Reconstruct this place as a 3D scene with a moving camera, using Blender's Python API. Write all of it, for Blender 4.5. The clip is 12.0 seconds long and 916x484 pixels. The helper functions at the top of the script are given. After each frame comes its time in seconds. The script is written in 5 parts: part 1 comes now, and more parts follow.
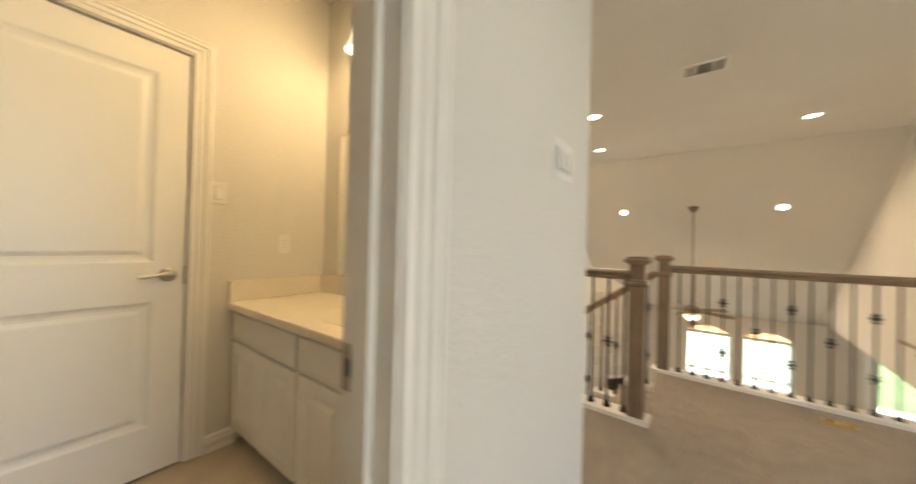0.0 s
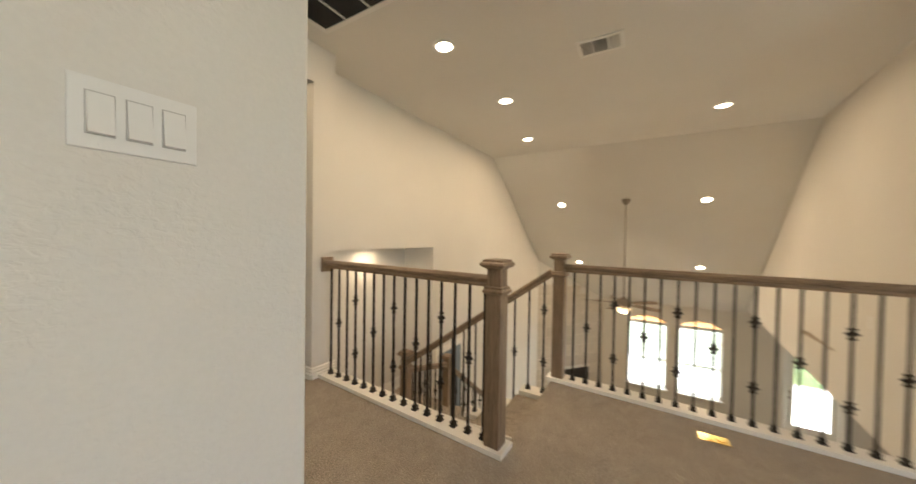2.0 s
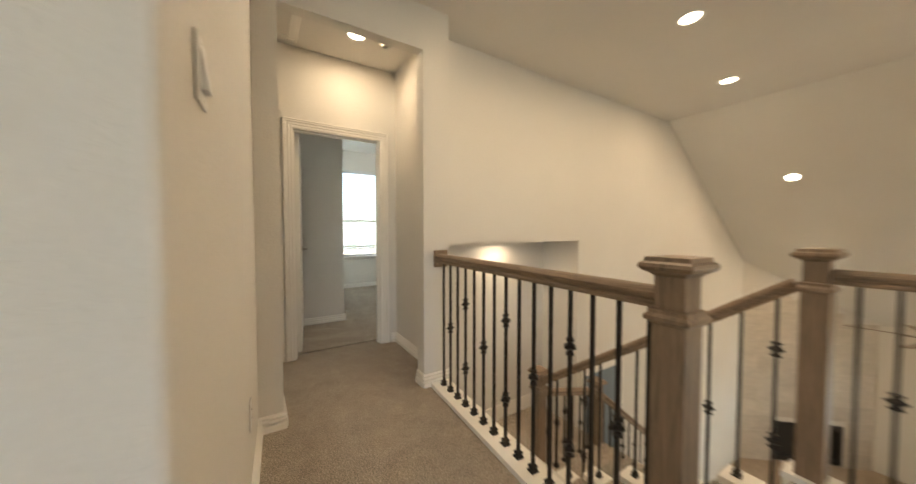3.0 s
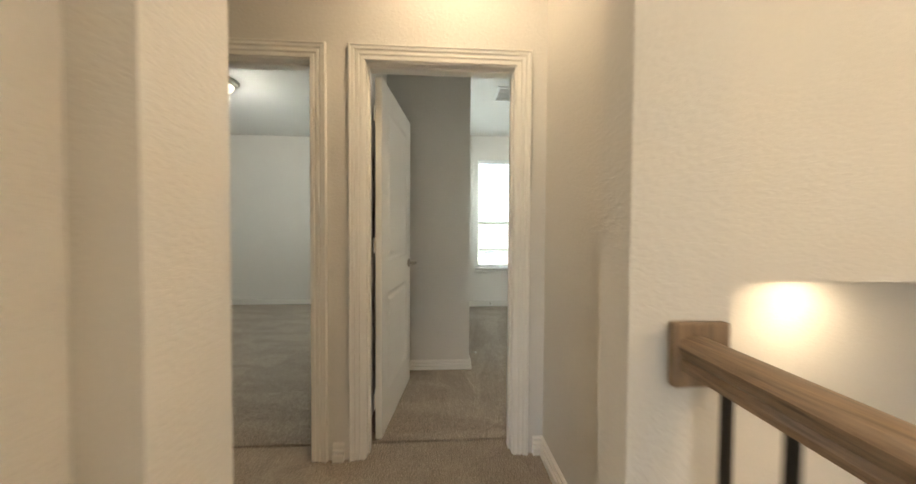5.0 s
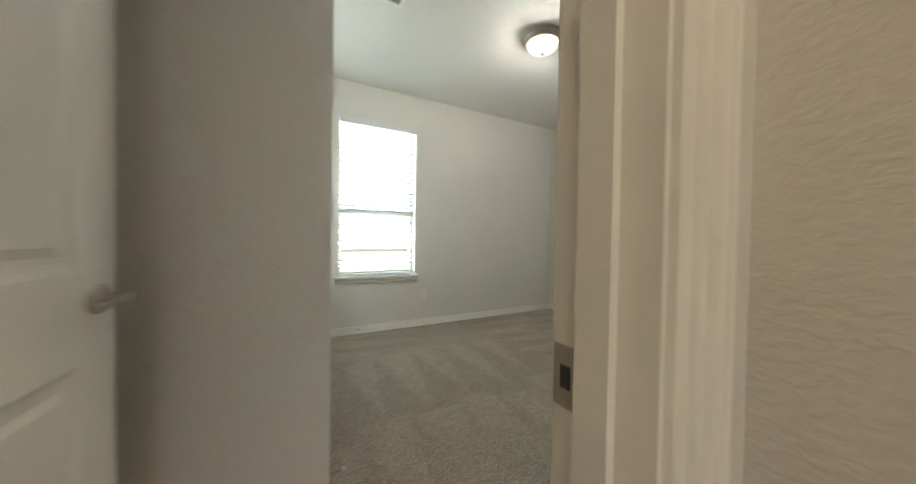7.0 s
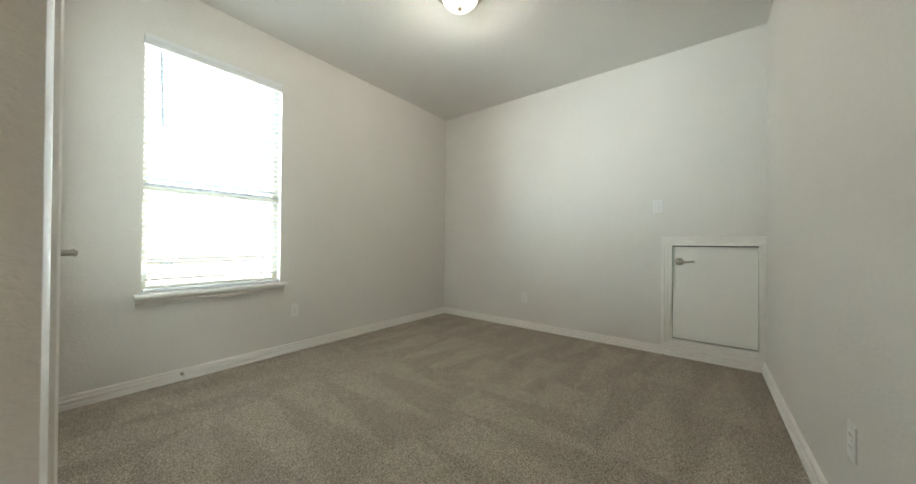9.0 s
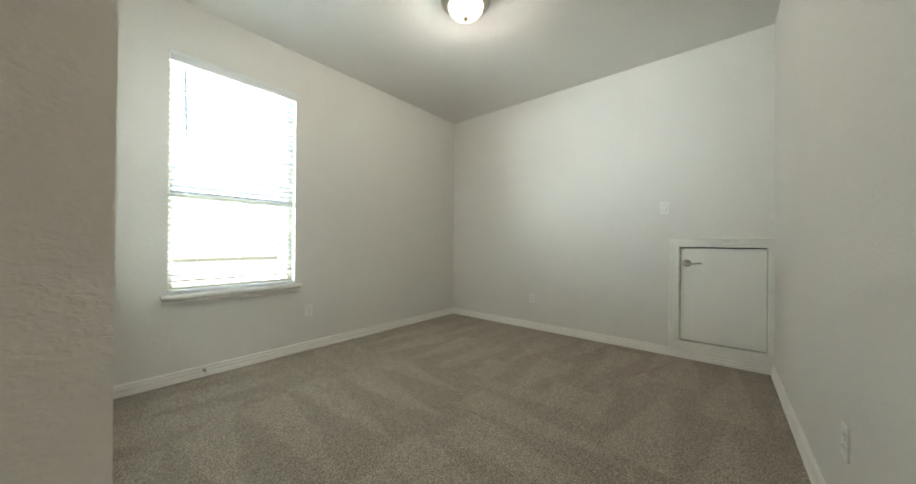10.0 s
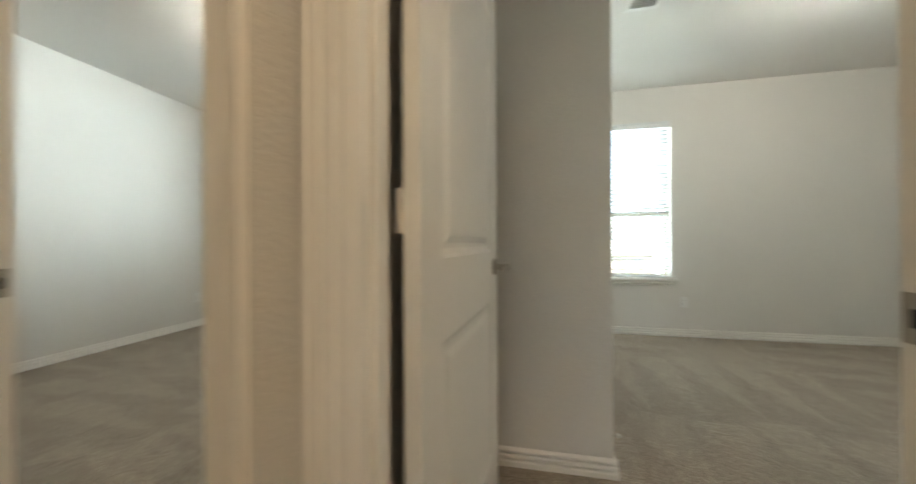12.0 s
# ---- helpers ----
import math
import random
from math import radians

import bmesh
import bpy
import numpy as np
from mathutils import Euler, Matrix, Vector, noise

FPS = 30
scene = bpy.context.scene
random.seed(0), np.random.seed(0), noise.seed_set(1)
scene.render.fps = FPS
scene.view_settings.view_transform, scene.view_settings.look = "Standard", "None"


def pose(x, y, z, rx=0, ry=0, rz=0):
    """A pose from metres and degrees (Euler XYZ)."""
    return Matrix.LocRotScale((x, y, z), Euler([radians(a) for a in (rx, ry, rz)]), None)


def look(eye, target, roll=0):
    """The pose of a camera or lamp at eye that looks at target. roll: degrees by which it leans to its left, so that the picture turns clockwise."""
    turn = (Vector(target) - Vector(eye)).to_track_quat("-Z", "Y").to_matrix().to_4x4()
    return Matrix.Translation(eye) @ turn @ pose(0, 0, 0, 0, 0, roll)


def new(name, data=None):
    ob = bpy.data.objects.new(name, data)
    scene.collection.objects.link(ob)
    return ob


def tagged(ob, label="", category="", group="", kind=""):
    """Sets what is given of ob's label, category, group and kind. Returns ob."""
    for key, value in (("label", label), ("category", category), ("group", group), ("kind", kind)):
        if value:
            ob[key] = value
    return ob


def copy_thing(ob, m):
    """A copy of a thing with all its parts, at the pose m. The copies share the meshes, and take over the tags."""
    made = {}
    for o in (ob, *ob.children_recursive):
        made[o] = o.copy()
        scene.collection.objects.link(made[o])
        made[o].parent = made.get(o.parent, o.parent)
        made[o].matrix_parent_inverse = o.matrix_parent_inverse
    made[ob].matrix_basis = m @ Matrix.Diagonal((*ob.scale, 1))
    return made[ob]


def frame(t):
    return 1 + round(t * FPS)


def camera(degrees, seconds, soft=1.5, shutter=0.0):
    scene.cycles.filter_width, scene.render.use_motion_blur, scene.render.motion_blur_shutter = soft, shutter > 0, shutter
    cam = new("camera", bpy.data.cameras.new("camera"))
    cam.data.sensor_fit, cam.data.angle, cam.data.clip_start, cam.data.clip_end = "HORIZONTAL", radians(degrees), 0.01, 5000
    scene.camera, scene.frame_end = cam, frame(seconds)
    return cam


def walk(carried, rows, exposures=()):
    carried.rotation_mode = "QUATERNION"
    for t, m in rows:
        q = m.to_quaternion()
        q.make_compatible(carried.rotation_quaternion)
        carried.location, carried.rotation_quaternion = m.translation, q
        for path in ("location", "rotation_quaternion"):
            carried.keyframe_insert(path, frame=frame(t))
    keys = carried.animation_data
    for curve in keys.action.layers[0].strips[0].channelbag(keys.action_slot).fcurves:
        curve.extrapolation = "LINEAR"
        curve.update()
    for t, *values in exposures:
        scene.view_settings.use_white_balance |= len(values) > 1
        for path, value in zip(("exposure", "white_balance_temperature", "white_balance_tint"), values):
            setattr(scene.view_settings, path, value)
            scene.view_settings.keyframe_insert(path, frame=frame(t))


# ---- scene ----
cam = camera(110.9, 12.0, shutter=0.5)
PATH = [
    (0, (-0.153, 0.327, 1.116), (1.471, 1.495, 1.13), 1.4),
    (0.5, (-0.116, 0.03, 1.131), (1.712, 0.84, 1.134), 1.1),
    (1, (0.096, -0.081, 1.119), (1.97, 0.617, 1.107), 1.1),
    (1.5, (0.389, -0.146, 1.13), (2.245, 0.599, 1.102), 1.1),
    (2, (0.606, -0.131, 1.185), (2.326, 0.89, 1.151), 0.9),
    (2.5, (0.881, -0.012, 1.169), (2.305, 1.392, 1.12), 0.6),
    (3, (1.212, 0.143, 1.134), (2.274, 1.837, 1.068), -0.0),
    (3.5, (1.49, 0.414, 1.104), (2.105, 2.316, 1.038), -0.4),
    (3.7, (1.562, 0.562, 1.115), (2.022, 2.507, 1.049), -0.7),
    (5.3, (1.849, 1.868, 1.163), (1.965, 3.864, 1.116), 0.4),
    (5.5, (1.844, 2.048, 1.161), (1.959, 4.044, 1.115), 0.4),
    (6, (1.839, 2.501, 1.16), (2.024, 4.492, 1.114), 0.6),
    (6.5, (1.884, 2.845, 1.115), (2.413, 4.773, 1.077), 0.4),
    (7, (1.952, 3.088, 1.086), (2.918, 4.839, 1.053), 0.9),
    (7.5, (2.035, 3.28, 1.067), (3.324, 4.809, 1.048), 1.0),
    (7.7, (2.009, 3.347, 1.028), (3.405, 4.779, 1.031), 0.8),
    (9.3, (2.118, 3.764, 0.992), (3.695, 4.995, 0.999), 0.6),
    (9.5, (2.107, 3.771, 0.994), (3.671, 5.018, 0.997), 0.6),
    (10, (2.071, 3.664, 1.011), (3.605, 4.948, 1.02), 0.4),
    (10.5, (1.998, 3.463, 1.013), (3.454, 4.834, 1.026), 0.1),
    (10.7, (1.959, 3.351, 1.025), (3.307, 4.828, 1.027), 0.2),
    (11, (1.925, 3.176, 1.047), (2.978, 4.876, 1.05), 0.3),
    (11.5, (1.813, 2.966, 1.03), (2.154, 4.936, 1.038), -0.4),
    (12, (1.707, 2.801, 1.038), (1.318, 4.763, 1.042), -0.3),
]
walk(cam, [(t, look(eye, target, roll)) for t, eye, target, roll in PATH],
     exposures=[(0, 3.12), (1, 3.03), (2, 2.92), (3, 2.87), (3.7, 2.95), (5.3, 3.1), (6.5, 3.0), (7.7, 2.85), (9.3, 3.05), (10.7, 2.9), (11.5, 2.93), (12, 3.05)])

# ---------------------------------------------------------------- light
world = bpy.data.worlds.new("sky")
scene.world = world
world.use_nodes = True
wn = world.node_tree
sky = wn.nodes.new("ShaderNodeTexSky")
sky.sky_type, sky.sun_disc = "NISHITA", False
sky.sun_elevation, sky.sun_rotation = radians(52), radians(200)
wn.links.new(sky.outputs[0], wn.nodes["Background"].inputs[0])
wn.nodes["Background"].inputs[1].default_value = 0.1
sun = new("sun", bpy.data.lights.new("sun", "SUN"))
sun.data.energy, sun.data.angle, sun.data.color = 4.5, radians(0.6), (1.0, 0.95, 0.87)
sun.matrix_world = look((0, -20, 26), (0, 0, 0))

WARM = (1.0, 0.73, 0.455)
BATH = (1.0, 0.69, 0.33)
CEIL = 2.73


def lamp(name, m, watts, size, colour=WARM, spread=180):
    data = bpy.data.lights.new(name, "AREA")
    data.shape, data.size, data.energy, data.color, data.spread = "DISK", size, watts, colour, radians(spread)
    ob = new(name, data)
    ob.matrix_world = m
    return ob


def day_lamp(name, m, watts, w, h, colour=(0.81, 0.955, 1.0)):
    """An added area lamp that stands in for daylight at a window."""
    data = bpy.data.lights.new(name, "AREA")
    data.shape, data.size, data.size_y, data.energy, data.color = "RECTANGLE", w, h, watts, colour
    ob = new(name, data)
    ob.matrix_world = m
    return ob


# ---------------------------------------------------------------- materials
def mat_new(name, colour, rough=0.5, metal=0.0, spec=0.5):
    m = bpy.data.materials.new(name)
    m.use_nodes = True
    b = m.node_tree.nodes["Principled BSDF"]
    b.inputs["Base Color"].default_value = (*colour, 1)
    b.inputs["Roughness"].default_value = rough
    b.inputs["Metallic"].default_value = metal
    b.inputs["Specular IOR Level"].default_value = spec
    return m


def node(m, kind, **values):
    n = m.node_tree.nodes.new(kind)
    for key, value in values.items():
        n.inputs[key].default_value = value
    return n


def coords(m, scale=(1, 1, 1), turn=(0, 0, 0)):
    geo = m.node_tree.nodes.new("ShaderNodeNewGeometry")
    mp = node(m, "ShaderNodeMapping", Scale=scale, Rotation=turn)
    m.node_tree.links.new(geo.outputs["Position"], mp.inputs["Vector"])
    return mp.outputs["Vector"]


def tex(m, scale, detail=4.0, rough=0.5, at=None, distortion=0.0):
    n = node(m, "ShaderNodeTexNoise", Scale=scale, Detail=detail, Roughness=rough, Distortion=distortion)
    m.node_tree.links.new(at or coords(m), n.inputs["Vector"])
    return n.outputs["Fac"]


def ramp(m, fac, stops):
    n = m.node_tree.nodes.new("ShaderNodeValToRGB")
    el = n.color_ramp.elements
    while len(el) < len(stops):
        el.new(0.5)
    for e, (p, c) in zip(el, stops):
        e.position, e.color = p, (*c, 1)
    m.node_tree.links.new(fac, n.inputs["Fac"])
    return n.outputs["Color"]


def mix(m, a, b, fac=0.5, kind="MULTIPLY"):
    n = m.node_tree.nodes.new("ShaderNodeMix")
    n.data_type, n.blend_type = "RGBA", kind
    n.inputs["Factor"].default_value = fac
    m.node_tree.links.new(a, n.inputs[6])
    m.node_tree.links.new(b, n.inputs[7])
    return n.outputs[2]


def colour_to(m, out):
    m.node_tree.links.new(out, m.node_tree.nodes["Principled BSDF"].inputs["Base Color"])


def bump(m, fac, strength=0.2, distance=0.002):
    n = node(m, "ShaderNodeBump", Strength=strength, Distance=distance)
    m.node_tree.links.new(fac, n.inputs["Height"])
    m.node_tree.links.new(n.outputs["Normal"], m.node_tree.nodes["Principled BSDF"].inputs["Normal"])


def shades(c, d):
    return [(0.3, tuple(v * (1 - d) for v in c)), (0.7, tuple(min(1, v * (1 + d)) for v in c))]


def paint(name, c, relief=0.35, scale=55.0, rough=0.75):
    """Rolled wall paint over a hand-trowelled, lightly knocked-down texture."""
    m = mat_new(name, c, rough, spec=0.3)
    colour_to(m, mix(m, ramp(m, tex(m, 1.3, 3), shades(c, 0.02)), ramp(m, tex(m, 90, 2), [(0.3, (0.97, 0.97, 0.97)), (0.7, (1, 1, 1))]), 1.0))
    flat = coords(m, (1, 1, 1.5))
    h = ramp(m, tex(m, scale, 3, 0.55, flat, 0.6), [(0.42, (0, 0, 0)), (0.62, (1, 1, 1))])
    bump(m, h, relief, 0.0016)
    return m


M_WALL = paint("wall_paint", (0.70, 0.68, 0.635), 0.32)
M_CEIL = paint("ceiling_paint", (0.74, 0.72, 0.675), 0.25, 40.0)
M_TRIM = mat_new("white_trim_paint", (0.82, 0.80, 0.75), 0.35)
colour_to(M_TRIM, ramp(M_TRIM, tex(M_TRIM, 4, 3), shades((0.82, 0.80, 0.75), 0.02)))
bump(M_TRIM, tex(M_TRIM, 160, 2), 0.02, 0.0005)
M_DOOR = mat_new("white_door_paint", (0.80, 0.79, 0.74), 0.4)
bump(M_DOOR, tex(M_DOOR, 60, 4, 0.6, coords(M_DOOR, (6, 6, 0.5))), 0.06, 0.001)
M_PLATE = mat_new("white_plastic", (0.75, 0.745, 0.72), 0.3)
# grey stands for the shade in the gap round a white rocker
M_SHADE = mat_new("rocker_gap_shade", (0.45, 0.44, 0.42), 0.5)
# near-black: the shade inside holes and gaps, put into the colour
M_SLOT = mat_new("dark_slot", (0.03, 0.03, 0.03), 0.6)
M_NICKEL = mat_new("brushed_nickel", (0.43, 0.395, 0.34), 0.3, 1.0)
M_CHROME = mat_new("chrome", (0.75, 0.75, 0.75), 0.12, 1.0)
M_BRASS = mat_new("polished_brass", (0.85, 0.62, 0.22), 0.22, 1.0)
M_IRON = mat_new("black_bronze_iron", (0.022, 0.019, 0.016), 0.42, 0.5)
bump(M_IRON, tex(M_IRON, 220, 3), 0.2, 0.001)
M_VENT = mat_new("white_enamel", (0.78, 0.77, 0.73), 0.4)
# shade between louvres, put into the colour of vent backings and return slats
M_GRILLE = mat_new("grille_shadow_grey", (0.12, 0.115, 0.105), 0.8)


def wood(name, c, turn=(0, 0, 0), stretch=(18, 1.2, 18)):
    m = mat_new(name, c, 0.42)
    at = coords(m, stretch, turn)
    grain = tex(m, 2.2, 6, 0.65, at, 2.2)
    pores = tex(m, 14.0, 4, 0.7, at, 0.6)
    body = ramp(m, grain, [(0.30, tuple(v * 0.45 for v in c)), (0.46, tuple(v * 0.9 for v in c)), (0.55, c), (0.75, tuple(v * 1.35 for v in c))])
    colour_to(m, mix(m, mix(m, body, ramp(m, pores, [(0.35, (0.7, 0.68, 0.66)), (0.55, (1, 1, 1))]), 0.7),
                     ramp(m, tex(m, 2.0, 2), [(0.3, (0.85, 0.85, 0.85)), (0.7, (1, 1, 1))]), 1.0))
    bump(m, grain, 0.12, 0.001)
    return m


OAK = (0.27, 0.19, 0.122)
M_RAILWOOD = wood("stained_oak_rail", OAK)
M_POSTWOOD = wood("stained_oak_post", OAK, (0, 0, 0), (18, 18, 1.2))


def carpet_mat(name, c, brushed=True):
    """Cut-pile carpet: tufts, blotches, and the wedge-shaped strokes of a vacuum cleaner, turned another way in each patch."""
    m = mat_new(name, c, 0.95, spec=0.08)
    nt = m.node_tree

    def sums(kind, a, b=None):
        n = nt.nodes.new("ShaderNodeMath")
        n.operation = kind
        nt.links.new(a, n.inputs[0])
        if isinstance(b, (int, float)):
            n.inputs[1].default_value = b
        elif b is not None:
            nt.links.new(b, n.inputs[1])
        return n.outputs[0]

    at = coords(m)
    tuft = tex(m, 150, 3, 0.8)
    wob = tex(m, 3.0, 3)
    patch = node(m, "ShaderNodeTexVoronoi", Scale=0.42)
    nt.links.new(at, patch.inputs["Vector"])
    parts = nt.nodes.new("ShaderNodeSeparateColor")
    nt.links.new(patch.outputs["Color"], parts.inputs[0])
    turn = nt.nodes.new("ShaderNodeVectorRotate")
    turn.rotation_type = "Z_AXIS"
    nt.links.new(at, turn.inputs["Vector"])
    quarter = sums("MULTIPLY", sums("ROUND", sums("MULTIPLY", parts.outputs[0], 3.0)), 1.5708)
    nt.links.new(sums("ADD", quarter, sums("MULTIPLY", parts.outputs[1], 0.35)), turn.inputs["Angle"])
    xy = nt.nodes.new("ShaderNodeSeparateXYZ")
    nt.links.new(turn.outputs[0], xy.inputs[0])
    across = sums("DIVIDE", sums("ADD", xy.outputs["X"], sums("MULTIPLY", wob, 0.10)), 0.31)
    lane = nt.nodes.new("ShaderNodeTexWhiteNoise")
    lane.noise_dimensions = "1D"
    nt.links.new(sums("FLOOR", across), lane.inputs["W"])
    u = sums("FRACT", across)
    v = sums("FRACT", sums("ADD", sums("DIVIDE", xy.outputs["Y"], 1.05), sums("MULTIPLY", lane.outputs["Value"], 0.45)))
    tri = sums("MULTIPLY", sums("ABSOLUTE", sums("SUBTRACT", u, 0.5)), 2.0)
    d = sums("ADD", sums("SUBTRACT", v, tri), sums("MULTIPLY", tuft, 0.22))
    deep, high = (0.935, 1.065) if brushed else (0.99, 1.01)
    stroke = ramp(m, d, [(0.05, (deep, deep, deep)), (0.22, (high, high, high))])
    faded = ramp(m, tex(m, 0.9, 2), [(0.30, (0, 0, 0)), (0.48, (1, 1, 1))])
    marks = nt.nodes.new("ShaderNodeMix")
    marks.data_type = "RGBA"
    nt.links.new(faded, marks.inputs["Factor"])
    marks.inputs[6].default_value = (1, 1, 1, 1)
    nt.links.new(stroke, marks.inputs[7])
    low = 0.93 if brushed else 0.86
    base = ramp(m, tuft, [(0.36, tuple(q * 0.38 for q in c)), (0.50, c), (0.64, tuple(q * 1.8 for q in c))])
    a = mix(m, base, ramp(m, tex(m, 9.0, 5, 0.75), [(0.3, (low, low, low)), (0.7, (2 - low, 2 - low, 2 - low))]), 1.0)
    colour_to(m, mix(m, a, marks.outputs[2], 1.0))
    bump(m, tuft, 0.8, 0.008)
    return m


TAUPE = (0.365, 0.317, 0.262)
M_CARPET = carpet_mat("taupe_carpet", TAUPE, False)
M_CARPET_BRUSHED = carpet_mat("taupe_carpet_vacuumed", TAUPE)
M_TILE = mat_new("beige_floor_tile", (0.5, 0.43, 0.34), 0.4)
colour_to(M_TILE, ramp(M_TILE, tex(M_TILE, 6, 5), shades((0.5, 0.43, 0.34), 0.1)))
M_STONE = mat_new("pale_stone_tile", (0.62, 0.57, 0.5), 0.6)
oi = M_STONE.node_tree.nodes.new("ShaderNodeObjectInfo")
colour_to(M_STONE, mix(M_STONE, ramp(M_STONE, tex(M_STONE, 5, 5, 0.6, coords(M_STONE, (1, 1, 3))), shades((0.62, 0.57, 0.5), 0.09)),
                       ramp(M_STONE, oi.outputs["Random"], [(0.0, (0.86, 0.86, 0.86)), (1.0, (1.0, 1.0, 1.0))]), 1.0))
M_COUNTER = mat_new("cream_cultured_marble", (0.80, 0.74, 0.63), 0.22)
colour_to(M_COUNTER, ramp(M_COUNTER, tex(M_COUNTER, 9, 5, 0.6, None, 1.2), shades((0.80, 0.74, 0.63), 0.035)))
M_MIRROR = mat_new("mirror_silver", (0.9, 0.9, 0.88), 0.01, 1.0)
M_BLACK = mat_new("black_metal", (0.012, 0.012, 0.012), 0.5)
M_BLUEDOOR = mat_new("blue_grey_paint", (0.17, 0.22, 0.27), 0.5)
M_SLAT = mat_new("white_blind_slat", (0.70, 0.715, 0.71), 0.5)
M_FANMETAL = mat_new("aged_nickel", (0.24, 0.21, 0.175), 0.38, 0.9)
M_VINYL = mat_new("cream_window_vinyl", (0.72, 0.69, 0.56), 0.4)
M_ARCH = mat_new("tan_arch_shade", (0.62, 0.47, 0.34), 0.6)
thin = node(M_ARCH, "ShaderNodeBsdfTranslucent", Color=(0.85, 0.62, 0.42, 1))
both = node(M_ARCH, "ShaderNodeMixShader", Fac=0.6)
M_ARCH.node_tree.links.new(M_ARCH.node_tree.nodes["Principled BSDF"].outputs[0], both.inputs[1])
M_ARCH.node_tree.links.new(thin.outputs[0], both.inputs[2])
M_ARCH.node_tree.links.new(both.outputs[0], M_ARCH.node_tree.nodes["Material Output"].inputs[0])
M_CORD = mat_new("grey_wand_plastic", (0.42, 0.44, 0.48), 0.3)
M_FLOORWOOD = wood("living_room_floor_wood", (0.42, 0.33, 0.24), (0, 0, 0), (1.2, 18, 18))

M_PATIO = paint("patio_concrete", (0.52, 0.50, 0.46), 0.3, 30.0, 0.85)
M_GLASS = bpy.data.materials.new("window_glass")
M_GLASS.use_nodes = True
gb = M_GLASS.node_tree.nodes["Principled BSDF"]
gb.inputs["Transmission Weight"].default_value, gb.inputs["Roughness"].default_value, gb.inputs["IOR"].default_value = 1.0, 0.0, 1.45


def glow(name, colour, strength):
    m = mat_new(name, (0.9, 0.88, 0.82), 0.4)
    b = m.node_tree.nodes["Principled BSDF"]
    b.inputs["Emission Color"].default_value = (*colour, 1)
    b.inputs["Emission Strength"].default_value = strength
    return m


M_LENS = glow("lit_lamp_lens", (1.0, 0.86, 0.64), 3.0)
M_BOWL = glow("lit_frosted_glass", (1.0, 0.86, 0.62), 0.2)
M_FANBOWL = glow("lit_amber_glass", (1.0, 0.70, 0.38), 0.3)
M_GRASS = mat_new("lawn", (0.09, 0.14, 0.04), 0.9)
colour_to(M_GRASS, ramp(M_GRASS, tex(M_GRASS, 1.5, 6), [(0.3, (0.06, 0.1, 0.03)), (0.7, (0.13, 0.17, 0.06))]))
M_BRICK = mat_new("far_brick", (0.45, 0.38, 0.33), 0.9)
M_FARGLASS = mat_new("far_window_glass", (0.2, 0.22, 0.24), 0.15)
M_ROOF = mat_new("far_roof_shingle", (0.13, 0.12, 0.11), 0.9)
colour_to(M_ROOF, ramp(M_ROOF, tex(M_ROOF, 8, 4), shades((0.36, 0.35, 0.34), 0.2)))


# ---------------------------------------------------------------- mesh helpers
def bx(bm, x0, x1, y0, y1, z0, z1, bevel=0.0):
    m = Matrix.LocRotScale(((x0 + x1) / 2, (y0 + y1) / 2, (z0 + z1) / 2), None, (abs(x1 - x0), abs(y1 - y0), abs(z1 - z0)))
    made = bmesh.ops.create_cube(bm, size=1, matrix=m)["verts"]
    if bevel:
        edges = list({e for v in made for e in v.link_edges})
        bmesh.ops.bevel(bm, geom=edges, offset=bevel, segments=2, affect="EDGES", profile=0.6)
    return bm


def box(x0, x1, y0, y1, z0, z1, bevel=0.0):
    return bx(bmesh.new(), x0, x1, y0, y1, z0, z1, bevel)


def cyl(bm, r, h, m, seg=20, r2=None):
    bmesh.ops.create_cone(bm, cap_ends=True, segments=seg, radius1=r, radius2=r if r2 is None else r2, depth=h, matrix=m)
    return bm


def lathe(profile, seg=28, bm=None, m=None, ring=False):
    """A turned body from (radius, height) pairs; ring: the profile closes on itself."""
    bm = bm or bmesh.new()
    m = m or Matrix()
    rings = []
    for r, z in profile:
        rings.append([bm.verts.new(m @ Vector((r * math.cos(2 * math.pi * i / seg), r * math.sin(2 * math.pi * i / seg), z))) for i in range(seg)])
    for a, b in zip(rings, rings[1:]):
        for i in range(seg):
            bm.faces.new((a[i], a[(i + 1) % seg], b[(i + 1) % seg], b[i]))
    if ring:
        a, b = rings[-1], rings[0]
        for i in range(seg):
            bm.faces.new((a[i], a[(i + 1) % seg], b[(i + 1) % seg], b[i]))
    else:
        for end in (rings[0], rings[-1]):
            bm.faces.new(end)
    bmesh.ops.remove_doubles(bm, verts=bm.verts, dist=1e-6)
    bmesh.ops.recalc_face_normals(bm, faces=bm.faces)
    return bm


